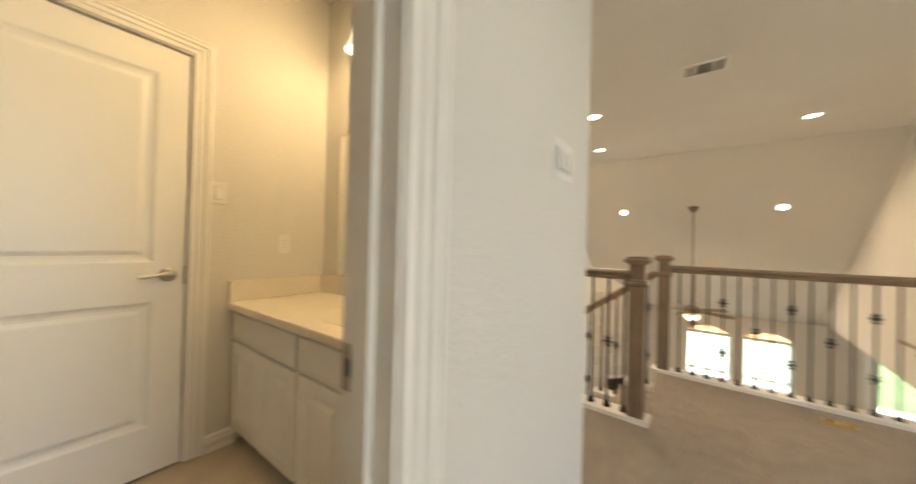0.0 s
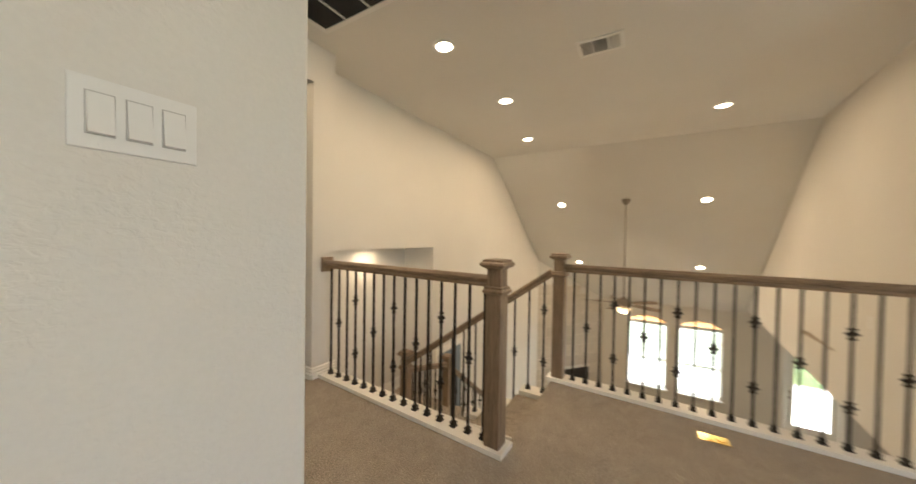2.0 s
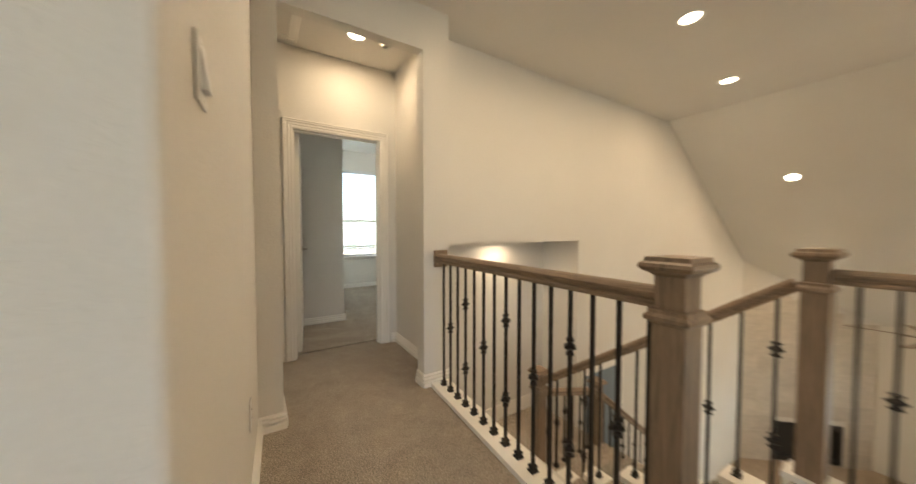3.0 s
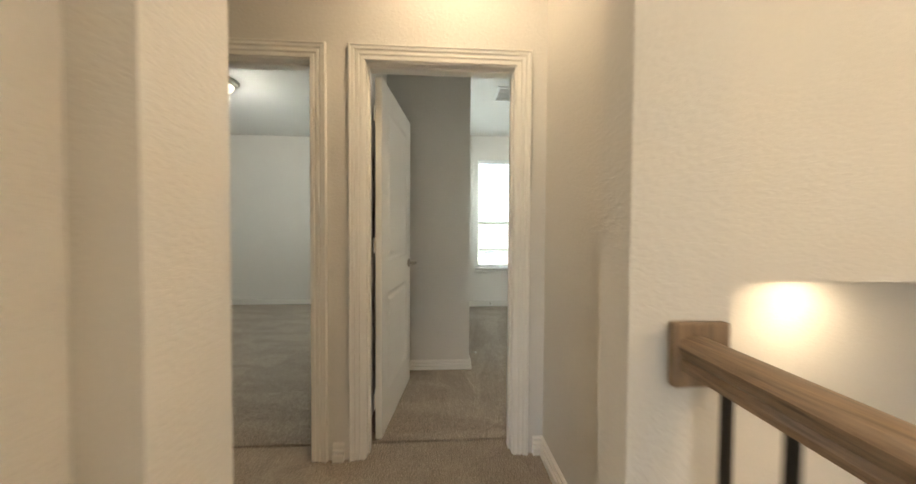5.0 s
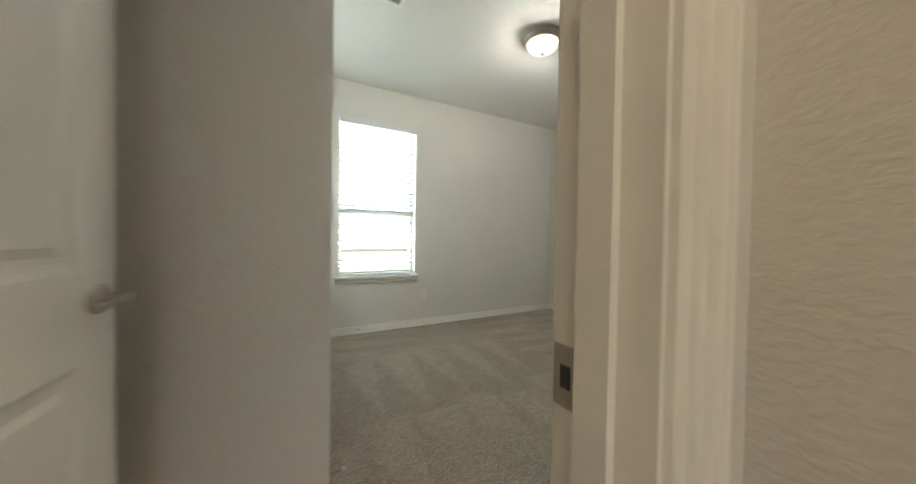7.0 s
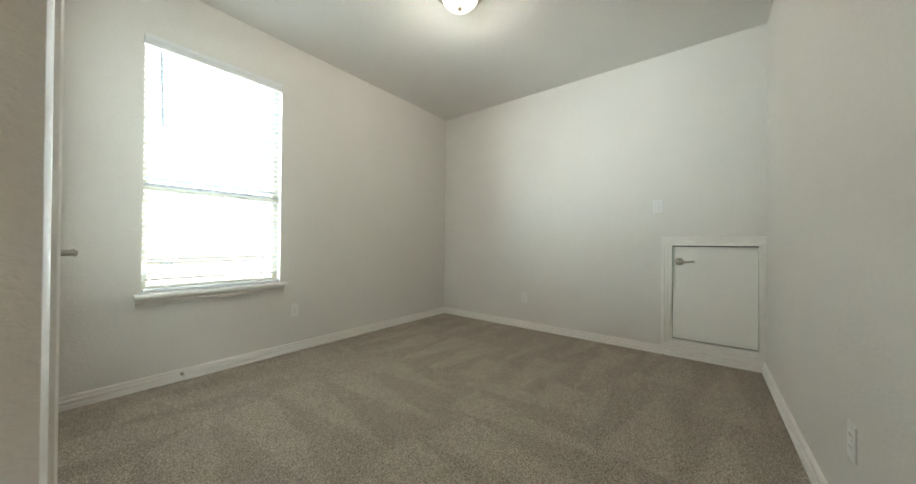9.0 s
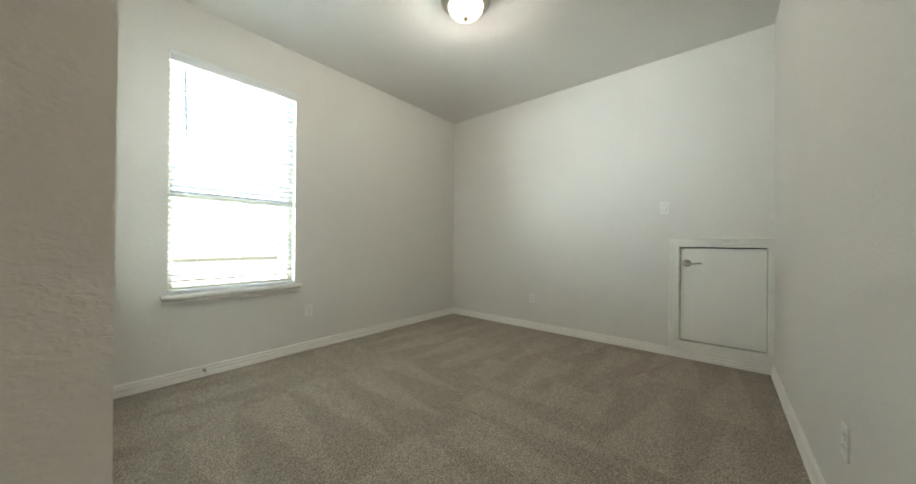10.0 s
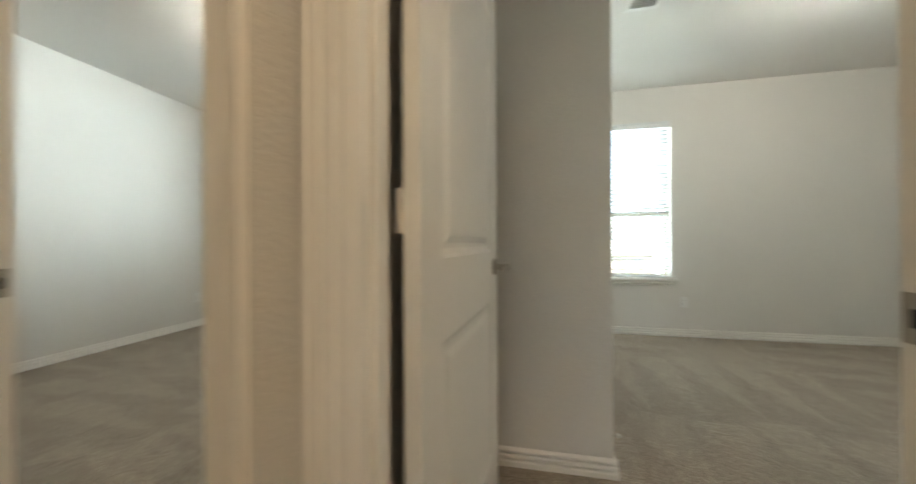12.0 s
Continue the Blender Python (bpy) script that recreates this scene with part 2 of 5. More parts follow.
def square_turn(profile, bm=None):
    """A square body from (half width, height) pairs."""
    bm = bm or bmesh.new()
    rings = [[bm.verts.new((sx * w, sy * w, z)) for sx, sy in ((-1, -1), (1, -1), (1, 1), (-1, 1))] for w, z in profile]
    for a, b in zip(rings, rings[1:]):
        for i in range(4):
            bm.faces.new((a[i], a[(i + 1) % 4], b[(i + 1) % 4], b[i]))
    bm.faces.new(rings[0]), bm.faces.new(rings[-1])
    bmesh.ops.recalc_face_normals(bm, faces=bm.faces)
    return bm


def strip(profile, a, b, out, up, bm=None):
    """A moulding: the profile (distance out, distance up) drawn from a to b."""
    bm = bm or bmesh.new()
    a, b, out, up = Vector(a), Vector(b), Vector(out), Vector(up)
    ends = [[bm.verts.new(p + out * o + up * u) for o, u in profile] for p in (a, b)]
    n = len(profile)
    for i in range(n):
        bm.faces.new((ends[0][i], ends[0][(i + 1) % n], ends[1][(i + 1) % n], ends[1][i]))
    bm.faces.new(ends[0]), bm.faces.new(ends[1])
    bmesh.ops.recalc_face_normals(bm, faces=bm.faces)
    return bm


def smooth(ob, angle=40):
    for p in ob.data.polygons:
        p.use_smooth = True
    ob.data.set_sharp_from_angle(angle=radians(angle))
    return ob


def mesh_ob(name, bm, material, m=None):
    me = bpy.data.meshes.new(name)
    bm.to_mesh(me)
    bm.free()
    me.materials.append(material)
    ob = new(name, me)
    if m is not None:
        ob.matrix_world = m
    return ob


def part(name, bm, material, parent, label="", soft=False):
    ob = mesh_ob(name, bm, material)
    ob.parent = parent
    if label:
        ob["label"] = label
    return smooth(ob) if soft else ob


def thing(name, m, label, category, group="", kind=""):
    ob = new(name)
    ob.empty_display_size = 0.1
    ob.matrix_world = m
    return tagged(ob, label, category, group, kind)


def structure(name, bm, material, label, category):
    return tagged(mesh_ob(name, bm, material), label, category, kind="structure")


def wall_along_x(name, x0, x1, y0, y1, z0, z1, openings=(), material=None, label="warm greige painted drywall with light texture"):
    """A wall with openings (from, to, bottom, top) along x."""
    bm, at = bmesh.new(), x0
    for a, b, lo, hi in sorted(openings):
        if a > at:
            bx(bm, at, a, y0, y1, z0, z1)
        if lo > z0:
            bx(bm, a, b, y0, y1, z0, lo)
        if hi < z1:
            bx(bm, a, b, y0, y1, hi, z1)
        at = b
    if x1 > at:
        bx(bm, at, x1, y0, y1, z0, z1)
    return structure(name, bm, material or M_WALL, label, "wall")


def wall_along_y(name, y0, y1, x0, x1, z0, z1, openings=(), material=None, label="warm greige painted drywall with light texture"):
    bm, at = bmesh.new(), y0
    for a, b, lo, hi in sorted(openings):
        if a > at:
            bx(bm, x0, x1, at, a, z0, z1)
        if lo > z0:
            bx(bm, x0, x1, a, b, z0, lo)
        if hi < z1:
            bx(bm, x0, x1, a, b, hi, z1)
        at = b
    if y1 > at:
        bx(bm, x0, x1, at, y1, z0, z1)
    return structure(name, bm, material or M_WALL, label, "wall")


BASE = [(0, 0), (0.022, 0), (0.022, 0.034), (0.018, 0.038), (0.003, 0.039), (0.003, 0.047), (0.019, 0.050), (0.019, 0.060), (0.015, 0.064), (0.002, 0.065), (0.002, 0.072), (0.014, 0.075), (0.014, 0.083), (0.005, 0.091), (0, 0.091)]


def baseboard(name, a, b, out, z=0.0):
    return structure(name, strip(BASE, (*a, z), (*b, z), (*out, 0), (0, 0, 1)), M_TRIM, "white stepped-profile painted baseboard", "baseboard")


CASE = [(0, 0), (0.012, 0), (0.014, 0.004), (0.014, 0.017), (0.008, 0.019), (0.008, 0.024), (0.017, 0.028), (0.017, 0.040), (0.010, 0.042), (0.010, 0.047), (0.022, 0.052), (0.022, 0.065), (0.028, 0.068), (0.028, 0.074), (0.018, 0.078), (0, 0.078)]


def casing(name, axis, lo, hi, plane, out, top, bottom=0.0, four=False):
    """Mitred door trim round an opening lo to hi, on the wall face at plane, proud towards out (+1 or -1)."""
    along, o = (Vector((1, 0, 0)), Vector((0, out, 0))) if axis == "x" else (Vector((0, 1, 0)), Vector((out, 0, 0)))
    base = Vector((0, plane, 0)) if axis == "x" else Vector((plane, 0, 0))
    bm = bmesh.new()
    corners = [(lo, bottom), (lo, top), (hi, top), (hi, bottom)]
    if four:
        corners.append((lo, bottom))
    away = [(-1, -1 if four else 0), (-1, 1), (1, 1), (1, -1 if four else 0)]
    if four:
        away.append(away[0])
    rings = []
    for (u, z), (du, dz) in zip(corners, away):
        rings.append([bm.verts.new(base + along * (u + du * w) + Vector((0, 0, z + dz * w)) + o * (t * 0.72)) for t, w in CASE])
    n = len(CASE)
    for a, b in zip(rings, rings[1:]):
        for i in range(n):
            bm.faces.new((a[i], a[(i + 1) % n], b[(i + 1) % n], b[i]))
    if not four:
        bm.faces.new(rings[0]), bm.faces.new(rings[-1])
    bmesh.ops.remove_doubles(bm, verts=bm.verts, dist=1e-5)
    bmesh.ops.recalc_face_normals(bm, faces=bm.faces)
    return structure(name, bm, M_TRIM, "white fluted door trim with mitred corners", "door trim")


def jamb(name, axis, lo, hi, p0, p1, top, stop_at, stop_to):
    """The lining of a doorway, with its stop, between the faces p0 and p1."""
    bm = bmesh.new()
    t = 0.018

    def add(u0, u1, q0, q1, z0, z1):
        if axis == "x":
            bx(bm, u0, u1, q0, q1, z0, z1)
        else:
            bx(bm, q0, q1, u0, u1, z0, z1)
    add(lo - t, lo, p0, p1, 0, top + t)
    add(hi, hi + t, p0, p1, 0, top + t)
    add(lo, hi, p0, p1, top, top + t)
    add(lo, lo + 0.011, stop_at, stop_to, 0, top)
    add(hi - 0.011, hi, stop_at, stop_to, 0, top)
    add(lo + 0.011, hi - 0.011, stop_at, stop_to, top - 0.011, top)
    return structure(name, bm, M_TRIM, "white painted door jamb with stop", "door jamb")


# ---------------------------------------------------------------- doors
def lever(parent, m, left=1, name="lever_handle"):
    """A nickel lever on a round rose; local z points out of the door."""
    h = mesh_ob(name, lathe([(0.0, 0.0), (0.033, 0.0), (0.033, 0.006), (0.028, 0.011), (0.014, 0.014), (0.011, 0.02), (0.011, 0.055), (0.0, 0.057)]), M_NICKEL)
    h.parent, h.matrix_parent_inverse, h.matrix_basis = parent, Matrix(), m
    smooth(h)
    bm = bmesh.new()
    n, rings = 9, []
    for i in range(n):
        s = i / (n - 1)
        x, dz, w, d = left * (-0.010 + 0.118 * s), 0.004 * math.sin(s * 5.5), 0.0105 - 0.004 * s + 0.002 * math.sin(s * 9), 0.0065 - 0.002 * s
        rings.append([bm.verts.new((x, dz + w * math.sin(a), 0.056 + d * math.cos(a) - 0.006 * s * s)) for a in (2 * math.pi * k / 10 for k in range(10))])
    for a, b in zip(rings, rings[1:]):
        for i in range(10):
            bm.faces.new((a[i], a[(i + 1) % 10], b[(i + 1) % 10], b[i]))
    bm.faces.new(rings[0]), bm.faces.new(rings[-1])
    bmesh.ops.recalc_face_normals(bm, faces=bm.faces)
    part("lever", bm, M_NICKEL, h, soft=True)
    return h


def panel_face(bm, u0, u1, z0, z1, y, out):
    """A sunk panel with an ogee border and a raised field, on the face y."""
    steps = [(0.0, 0.0), (0.012, -0.006), (0.022, -0.0085), (0.034, -0.0085), (0.052, -0.002), (0.060, -0.0015)]
    rings = []
    for inset, depth in steps:
        rings.append([bm.verts.new((u, y + out * depth, z)) for u, z in ((u0 + inset, z0 + inset), (u1 - inset, z0 + inset), (u1 - inset, z1 - inset), (u0 + inset, z1 - inset))])
    for a, b in zip(rings, rings[1:]):
        for i in range(4):
            bm.faces.new((a[i], a[(i + 1) % 4], b[(i + 1) % 4], b[i]))
    bm.faces.new(rings[-1])
    return rings[0]


def door_slab(w, h, thick=0.035):
    """A two-panel moulded slab: hinge edge at x = 0, back face at y = 0."""
    bm = bmesh.new()
    s, lo, mid0, mid1, hi = 0.115, 0.22, 0.80, 0.985, h - 0.13
    holes = [(s, w - s, lo, mid0), (s, w - s, mid1, hi)]
    us, zs = [0, s, w - s, w], [0, lo, mid0, mid1, hi, h]
    for y, out in ((0.0, -1), (thick, 1)):
        for a, b in zip(us, us[1:]):
            for c, d in zip(zs, zs[1:]):
                if any(abs(a - q[0]) < 1e-6 and abs(c - q[2]) < 1e-6 for q in holes):
                    panel_face(bm, a, b, c, d, y, out)
                else:
                    bm.faces.new([bm.verts.new(v) for v in ((a, y, c), (b, y, c), (b, y, d), (a, y, d))])
    for quad in (((0, 0, 0), (w, 0, 0), (w, thick, 0), (0, thick, 0)), ((0, 0, h), (w, 0, h), (w, thick, h), (0, thick, h)),
                 ((0, 0, 0), (0, thick, 0), (0, thick, h), (0, 0, h)), ((w, 0, 0), (w, thick, 0), (w, thick, h), (w, 0, h))):
        bm.faces.new([bm.verts.new(v) for v in quad])
    bmesh.ops.remove_doubles(bm, verts=bm.verts, dist=1e-5)
    bmesh.ops.recalc_face_normals(bm, faces=bm.faces)
    return bm


def hinge_bm(leaf=0.085):
    bm = bmesh.new()
    bx(bm, 0.0, 0.042, -0.0025, 0.0, -leaf / 2, leaf / 2, 0.0008)
    bx(bm, -0.014, 0.0, -0.0025, 0.0, -leaf / 2, leaf / 2, 0.0008)
    for k in range(3):
        cyl(bm, 0.0065, leaf / 3 - 0.002, Matrix.Translation((0, -0.004, (k - 1) * leaf / 3)), 10)
    return bm


def door(name, m, w, h, label, hinges=True, front=True, back=True, left=1, thick=0.035):
    """A door with levers and hinges, hung at its local origin."""
    d = thing(name, m, label, "door")
    part("slab", door_slab(w, h, thick), M_DOOR, d)
    if front:
        lever(d, Matrix.Translation((w - 0.062, 0, 0.925)) @ pose(0, 0, 0, 90), -1)
    if back:
        lever(d, Matrix.Translation((w - 0.062, thick, 0.925)) @ pose(0, 0, 0, -90), -1)
    part("latch", box(w, w + 0.0025, thick / 2 - 0.012, thick / 2 + 0.012, 0.90, 0.955), M_NICKEL, d)
    if hinges:
        for z in (0.21, 1.08, h - 0.2):
            hb = hinge_bm()
            bmesh.ops.transform(hb, matrix=Matrix.Translation((-0.003, thick + 0.0026, z)) @ pose(0, 0, 0, 0, 0, 0) @ Matrix.Diagonal((1, -1, 1, 1)), verts=hb.verts)
            bmesh.ops.recalc_face_normals(hb, faces=hb.faces)
            part("hinge", hb, M_TRIM, d, "white painted butt hinge")
    return d


def strike_plate(name, m):
    s = thing(name, m, "satin nickel strike plate screwed into a white jamb", "strike plate")
    bm = box(-0.017, 0.017, -0.0018, 0, -0.035, 0.035, 0.0006)
    part("plate", bm, M_NICKEL, s)
    part("latch_hole", box(-0.007, 0.007, -0.0024, -0.0018, -0.013, 0.013), M_SLOT, s)
    for z in (-0.026, 0.026):
        part("screw", cyl(bmesh.new(), 0.004, 0.0015, Matrix.Translation((0, -0.0024, z)) @ pose(0, 0, 0, 90), 10), M_NICKEL, s)
    return s


# ---------------------------------------------------------------- wall plates (local: face towards -y)
def switch_plate(name, m, gangs, label):
    s = thing(name, m, label, "light switch")
    w = 0.070 + 0.046 * (gangs - 1)
    part("plate", box(-w / 2, w / 2, -0.006, 0, -0.057, 0.057, 0.0025), M_PLATE, s)
    for i in range(gangs):
        x = (i - (gangs - 1) / 2) * 0.046
        # grey plate that paints the shaded gap round the rocker
        part("rocker_frame", box(x - 0.0172, x + 0.0172, -0.0066, -0.006, -0.0345, 0.0345), M_SHADE, s)
        bm = bmesh.new()
        bx(bm, x - 0.0155, x + 0.0155, -0.0125, -0.0066, -0.0325, 0.0325, 0.001)
        for v in bm.verts:
            if v.co.y < -0.010:
                v.co.y += 0.0045 * (v.co.z / 0.0325)
        part("rocker", bm, M_PLATE, s)
        for z in (-0.0475, 0.0475):
            part("screw", cyl(bmesh.new(), 0.003, 0.001, Matrix.Translation((x, -0.0064, z)) @ pose(0, 0, 0, 90), 8), M_PLATE, s)
    return s


def outlet_plate(name, m, label):
    s = thing(name, m, label, "outlet")
    part("plate", box(-0.035, 0.035, -0.005, 0, -0.057, 0.057, 0.002), M_PLATE, s)
    for z in (-0.0195, 0.0195):
        r = part("receptacle", box(-0.0165, 0.0165, -0.0068, -0.005, z - 0.0145, z + 0.0145, 0.0008), M_PLATE, s)
        for x in (-0.006, 0.006):
            part("slot", box(x - 0.001, x + 0.001, -0.0074, -0.0068, z - 0.002, z + 0.006), M_SLOT, r)
    part("screw", cyl(bmesh.new(), 0.003, 0.001, Matrix.Translation((0, -0.0055, 0)) @ pose(0, 0, 0, 90), 8), M_NICKEL, s)
    return s


# ---------------------------------------------------------------- large structure
YB = 3.352            # bedroom face of the door wall
YH = 3.235            # vestibule face of the door wall
YW = 6.625            # window wall of the bedroom
SLOPE = 0.683
XBREAK = 6.26
XWIN = 11.2
LOW = -3.5            # floor of the room below
DOOR_H = 2.025


def slope_z(x):
    return CEIL - SLOPE * (x - XBREAK)


def prism(points, axis, a, b):
    """A flat outline of (u, z) points drawn through from a to b along the other level axis."""
    bm = bmesh.new()
    ends = [[bm.verts.new((u, q, z) if axis == "x" else (q, u, z)) for u, z in points] for q in (a, b)]
    n = len(points)
    for i in range(n):
        bm.faces.new((ends[0][i], ends[0][(i + 1) % n], ends[1][(i + 1) % n], ends[1][i]))
    bm.faces.new(ends[0]), bm.faces.new(ends[1])
    bmesh.ops.recalc_face_normals(bm, faces=bm.faces)
    return bm


def slab(outline, z0, z1, bm=None):
    """A level plate from its outline in plan."""
    bm = bm or bmesh.new()
    ends = [[bm.verts.new((x, y, z)) for x, y in outline] for z in (z0, z1)]
    n = len(outline)
    for i in range(n):
        bm.faces.new((ends[0][i], ends[0][(i + 1) % n], ends[1][(i + 1) % n], ends[1][i]))
    bm.faces.new(ends[0]), bm.faces.new(ends[1])
    bmesh.ops.recalc_face_normals(bm, faces=bm.faces)
    return bm


LOFT = [(-2.5, -4.5), (3.12, -4.5), (3.25, -1.765), (3.372, 0.52), (2.300, 0.52), (2.395, 2.19), (2.44, 3.27), (-2.5, 3.27)]
# floors
deck = slab(LOFT, -0.38, -0.02)
for x0, x1, y0, y1 in ((-2.5, 5.6, 3.27, 7.0), (3.25, 6.6, -4.5, -1.95)):
    bx(deck, x0, x1, y0, y1, -0.38, -0.02)
structure("floor_deck", deck, M_WALL, "painted edge of the upper floor deck", "floor")
pile = slab(LOFT, -0.02, 0.0)
for x0, x1, y0, y1 in ((-2.5, 5.6, 3.27, 7.0), (3.25, 6.6, -4.5, -1.95)):
    bx(pile, x0, x1, y0, y1, -0.02, 0.0)
structure("floor_bedrooms", box(-2.27, 5.51, YB + 0.001, 6.88, 0.0, 0.012), M_CARPET_BRUSHED, "taupe cut-pile bedroom carpet with wedge-shaped vacuum marks", "floor")
structure("floor", pile, M_CARPET, "taupe mottled cut-pile carpet of the loft", "floor")
structure("floor_lower", box(1.2, XWIN + 0.1, -6.2, 3.3, LOW - 0.1, LOW), M_FLOORWOOD, "brown wooden floor of the room below", "floor")
structure("bath_floor", box(-2.3, 1.06, 0.70, 2.33, 0.0, 0.006), M_TILE, "beige ceramic tile floor", "floor")

# ceilings
structure("ceiling", box(-2.5, XBREAK, -4.5, 2.56, CEIL, CEIL + 0.1), M_CEIL, "flat painted ceiling over the loft", "ceiling")
structure("ceiling_bedrooms", box(-2.5, 5.62, 2.56, 7.0, CEIL, CEIL + 0.1), M_CEIL, "flat painted bedroom ceiling", "ceiling")
sl = prism([(XBREAK, CEIL), (XWIN + 0.1, slope_z(XWIN + 0.1)), (XWIN + 0.1, slope_z(XWIN + 0.1) + 0.15), (XBREAK, CEIL + 0.15)], "x", -4.5, 2.56)
structure("ceiling_sloped", sl, M_CEIL, "sloped painted ceiling over the living room", "ceiling")
structure("ceiling_lower", slab([(3.24, -1.88), (XWIN, -2.477), (XWIN, -6.2), (3.24, -6.2)], -0.52, -0.40), M_CEIL, "low ceiling beside the living room", "ceiling")

# loft and bath walls
BD0, BD1 = -0.625, 0.135
wall_along_x("wall_bath_south", -2.5, 1.06, 0.63, 0.745, 0, CEIL, [(BD0 - 0.018, BD1 + 0.018, 0, DOOR_H + 0.018)])
hall = slab([(1.06, 0.63), (1.106, 0.63), (1.114, 0.6345), (1.118, 0.642), (1.185, 2.20), (1.06, 2.20)], 0, CEIL)
bx(hall, 1.06, 1.185, 2.20, 2.33, 0, CEIL)
structure("wall_hall", hall, M_WALL, "greige textured wall with a rounded corner", "wall")
wall_along_x("wall_bath_north", -2.5, 1.186, 2.33, 2.44, 0, CEIL, [(-0.403, 0.353, 0, DOOR_H + 0.018)])
arch = bmesh.new()
bx(arch, 1.186, 1.31, 2.20, 2.44, 0, CEIL)
bx(arch, 1.31, 2.21, 2.20, 2.285, 2.42, CEIL)
bx(arch, 2.21, 2.42, 2.20, 2.31, -0.38, CEIL)
structure("wall_hall_opening", arch, M_WALL, "cased drywall opening between loft and vestibule", "wall")
wall_along_y("wall_vestibule_east", 2.31, YH, 2.395, 2.485, -0.38, CEIL)
wall_along_y("wall_vestibule_west", 2.44, YH, 0.17, 0.285, 0, CEIL)
wall_along_y("wall_west", -4.5, 7.0, -2.5, -2.27, 0, CEIL)
SX0, SX1 = -0.9, 0.9
wall_along_x("wall_south", -2.27, 6.6, -4.5, -4.38, 0, CEIL, [(SX0, SX1, 0.64, 2.355)])

# column beside the railing and the wall above the living room, slightly out of square
wall_along_y("wall_loft_east", -4.38, -1.765, 3.12, 3.24, 0, CEIL, [(-3.35, -2.0, 0, 2.39)])
SKEW = -math.atan(0.075)
rw = prism([(0, -0.52), (8.3, -0.52), (8.3, slope_z(3.24 + 8.28) + 0.1), (XBREAK - 3.24, CEIL + 0.05), (0, CEIL)], "x", -0.11, 0.0)
bmesh.ops.bisect_plane(rw, geom=rw.verts[:] + rw.edges[:] + rw.faces[:], plane_co=(XBREAK - 3.24, 0, 0), plane_no=(1, 0, 0))
bmesh.ops.bisect_plane(rw, geom=rw.verts[:] + rw.edges[:] + rw.faces[:], plane_co=(5.6, 0, 0), plane_no=(1, 0, 0))
bmesh.ops.bisect_plane(rw, geom=rw.verts[:] + rw.edges[:] + rw.faces[:], plane_co=(1.5, 0, 0), plane_no=(1, 0, 0))
bmesh.ops.recalc_face_normals(rw, faces=rw.faces)
wr = structure("wall_living_south", rw, M_WALL, "tall greige wall under the sloped ceiling", "wall")
wr.matrix_world = Matrix.Translation((3.24, -1.765, 0)) @ Matrix.Rotation(SKEW, 4, "Z")

# big wall behind the stairs, with the alcove of the landing
big = bmesh.new()
bx(big, 2.485, 4.28, 2.453, 2.56, 1.03, CEIL)
bx(big, 4.28, XBREAK, 2.453, 2.56, LOW, CEIL)
structure("wall_stair", big, M_WALL, "large greige wall behind the staircase", "wall")
structure("wall_stair_gable", prism([(XBREAK, LOW), (9.46, LOW), (9.46, slope_z(9.46) + 0.05), (XBREAK, CEIL + 0.02)], "x", 2.453, 2.56), M_WALL, "greige wall cut by the sloped ceiling", "wall")
wall_along_x("wall_alcove_north", 2.485, 4.4, 2.98, 3.10, LOW, 1.03)
wall_along_y("wall_alcove_east", 2.56, 2.98, 4.28, 4.40, LOW, 1.03)
wall_along_y("wall_alcove_west", 0.62, 3.10, 2.365, 2.395, LOW, -0.02)
structure("ceiling_alcove", box(2.485, 4.28, 2.56, 2.98, 1.03, 1.11), M_CEIL, "low drywall ceiling of the landing alcove", "ceiling")
wall_along_y("wall_below_loft", -6.2, 0.6, 3.02, 3.2, LOW, -0.38)
wall_along_x("wall_lower_south", 3.2, XWIN, -6.2, -6.08, LOW, -0.52)

# window wall of the living room
WINS = [(-1.93, -0.98), (-0.72, 0.26)]
wall_along_y("wall_window", -6.2, 0.93, XWIN, XWIN + 0.14, LOW, slope_z(XWIN) + 0.12,
             [(*WINS[0], -3.02, -0.97), (*WINS[1], -3.02, -0.97), (-4.05, -3.12, LOW, -1.05)])
for y0, y1 in WINS:
    pts = [(y0, -0.97)] + [(y0 + (y1 - y0) * i / 14, -1.17 + 0.185 * math.sin(math.pi * i / 14) ** 0.8) for i in range(15)] + [(y1, -0.97)]
    structure("window_arch", prism(pts, "y", XWIN + 0.002, XWIN + 0.138), M_WALL, "drywall arch over a window", "wall")

# door wall of the bedrooms
DL0, DL1 = 0.468, 1.192
DR0, DR1 = 1.468, 2.228
wall_along_x("wall_doors", -2.27, 5.62, YH, YB, 0, CEIL, [(DL0 - 0.018, DL1 + 0.018, 0, DOOR_H + 0.018), (DR0 - 0.018, DR1 + 0.018, 0, DOOR_H + 0.018)])
wall_along_x("wall_closet", 1.0, 2.10, 4.285, 4.40, 0, CEIL)
wall_along_y("wall_closet_east", 4.40, 7.0, 1.99, 2.10, 0, CEIL, [(5.46, 6.24, 0, DOOR_H + 0.018)])
wall_along_y("wall_between_bedrooms", YB, 7.0, 1.30, 1.40, 0, CEIL)
WX0, WX1, WZ0, WZ1 = 2.457, 3.313, 0.64, 2.355
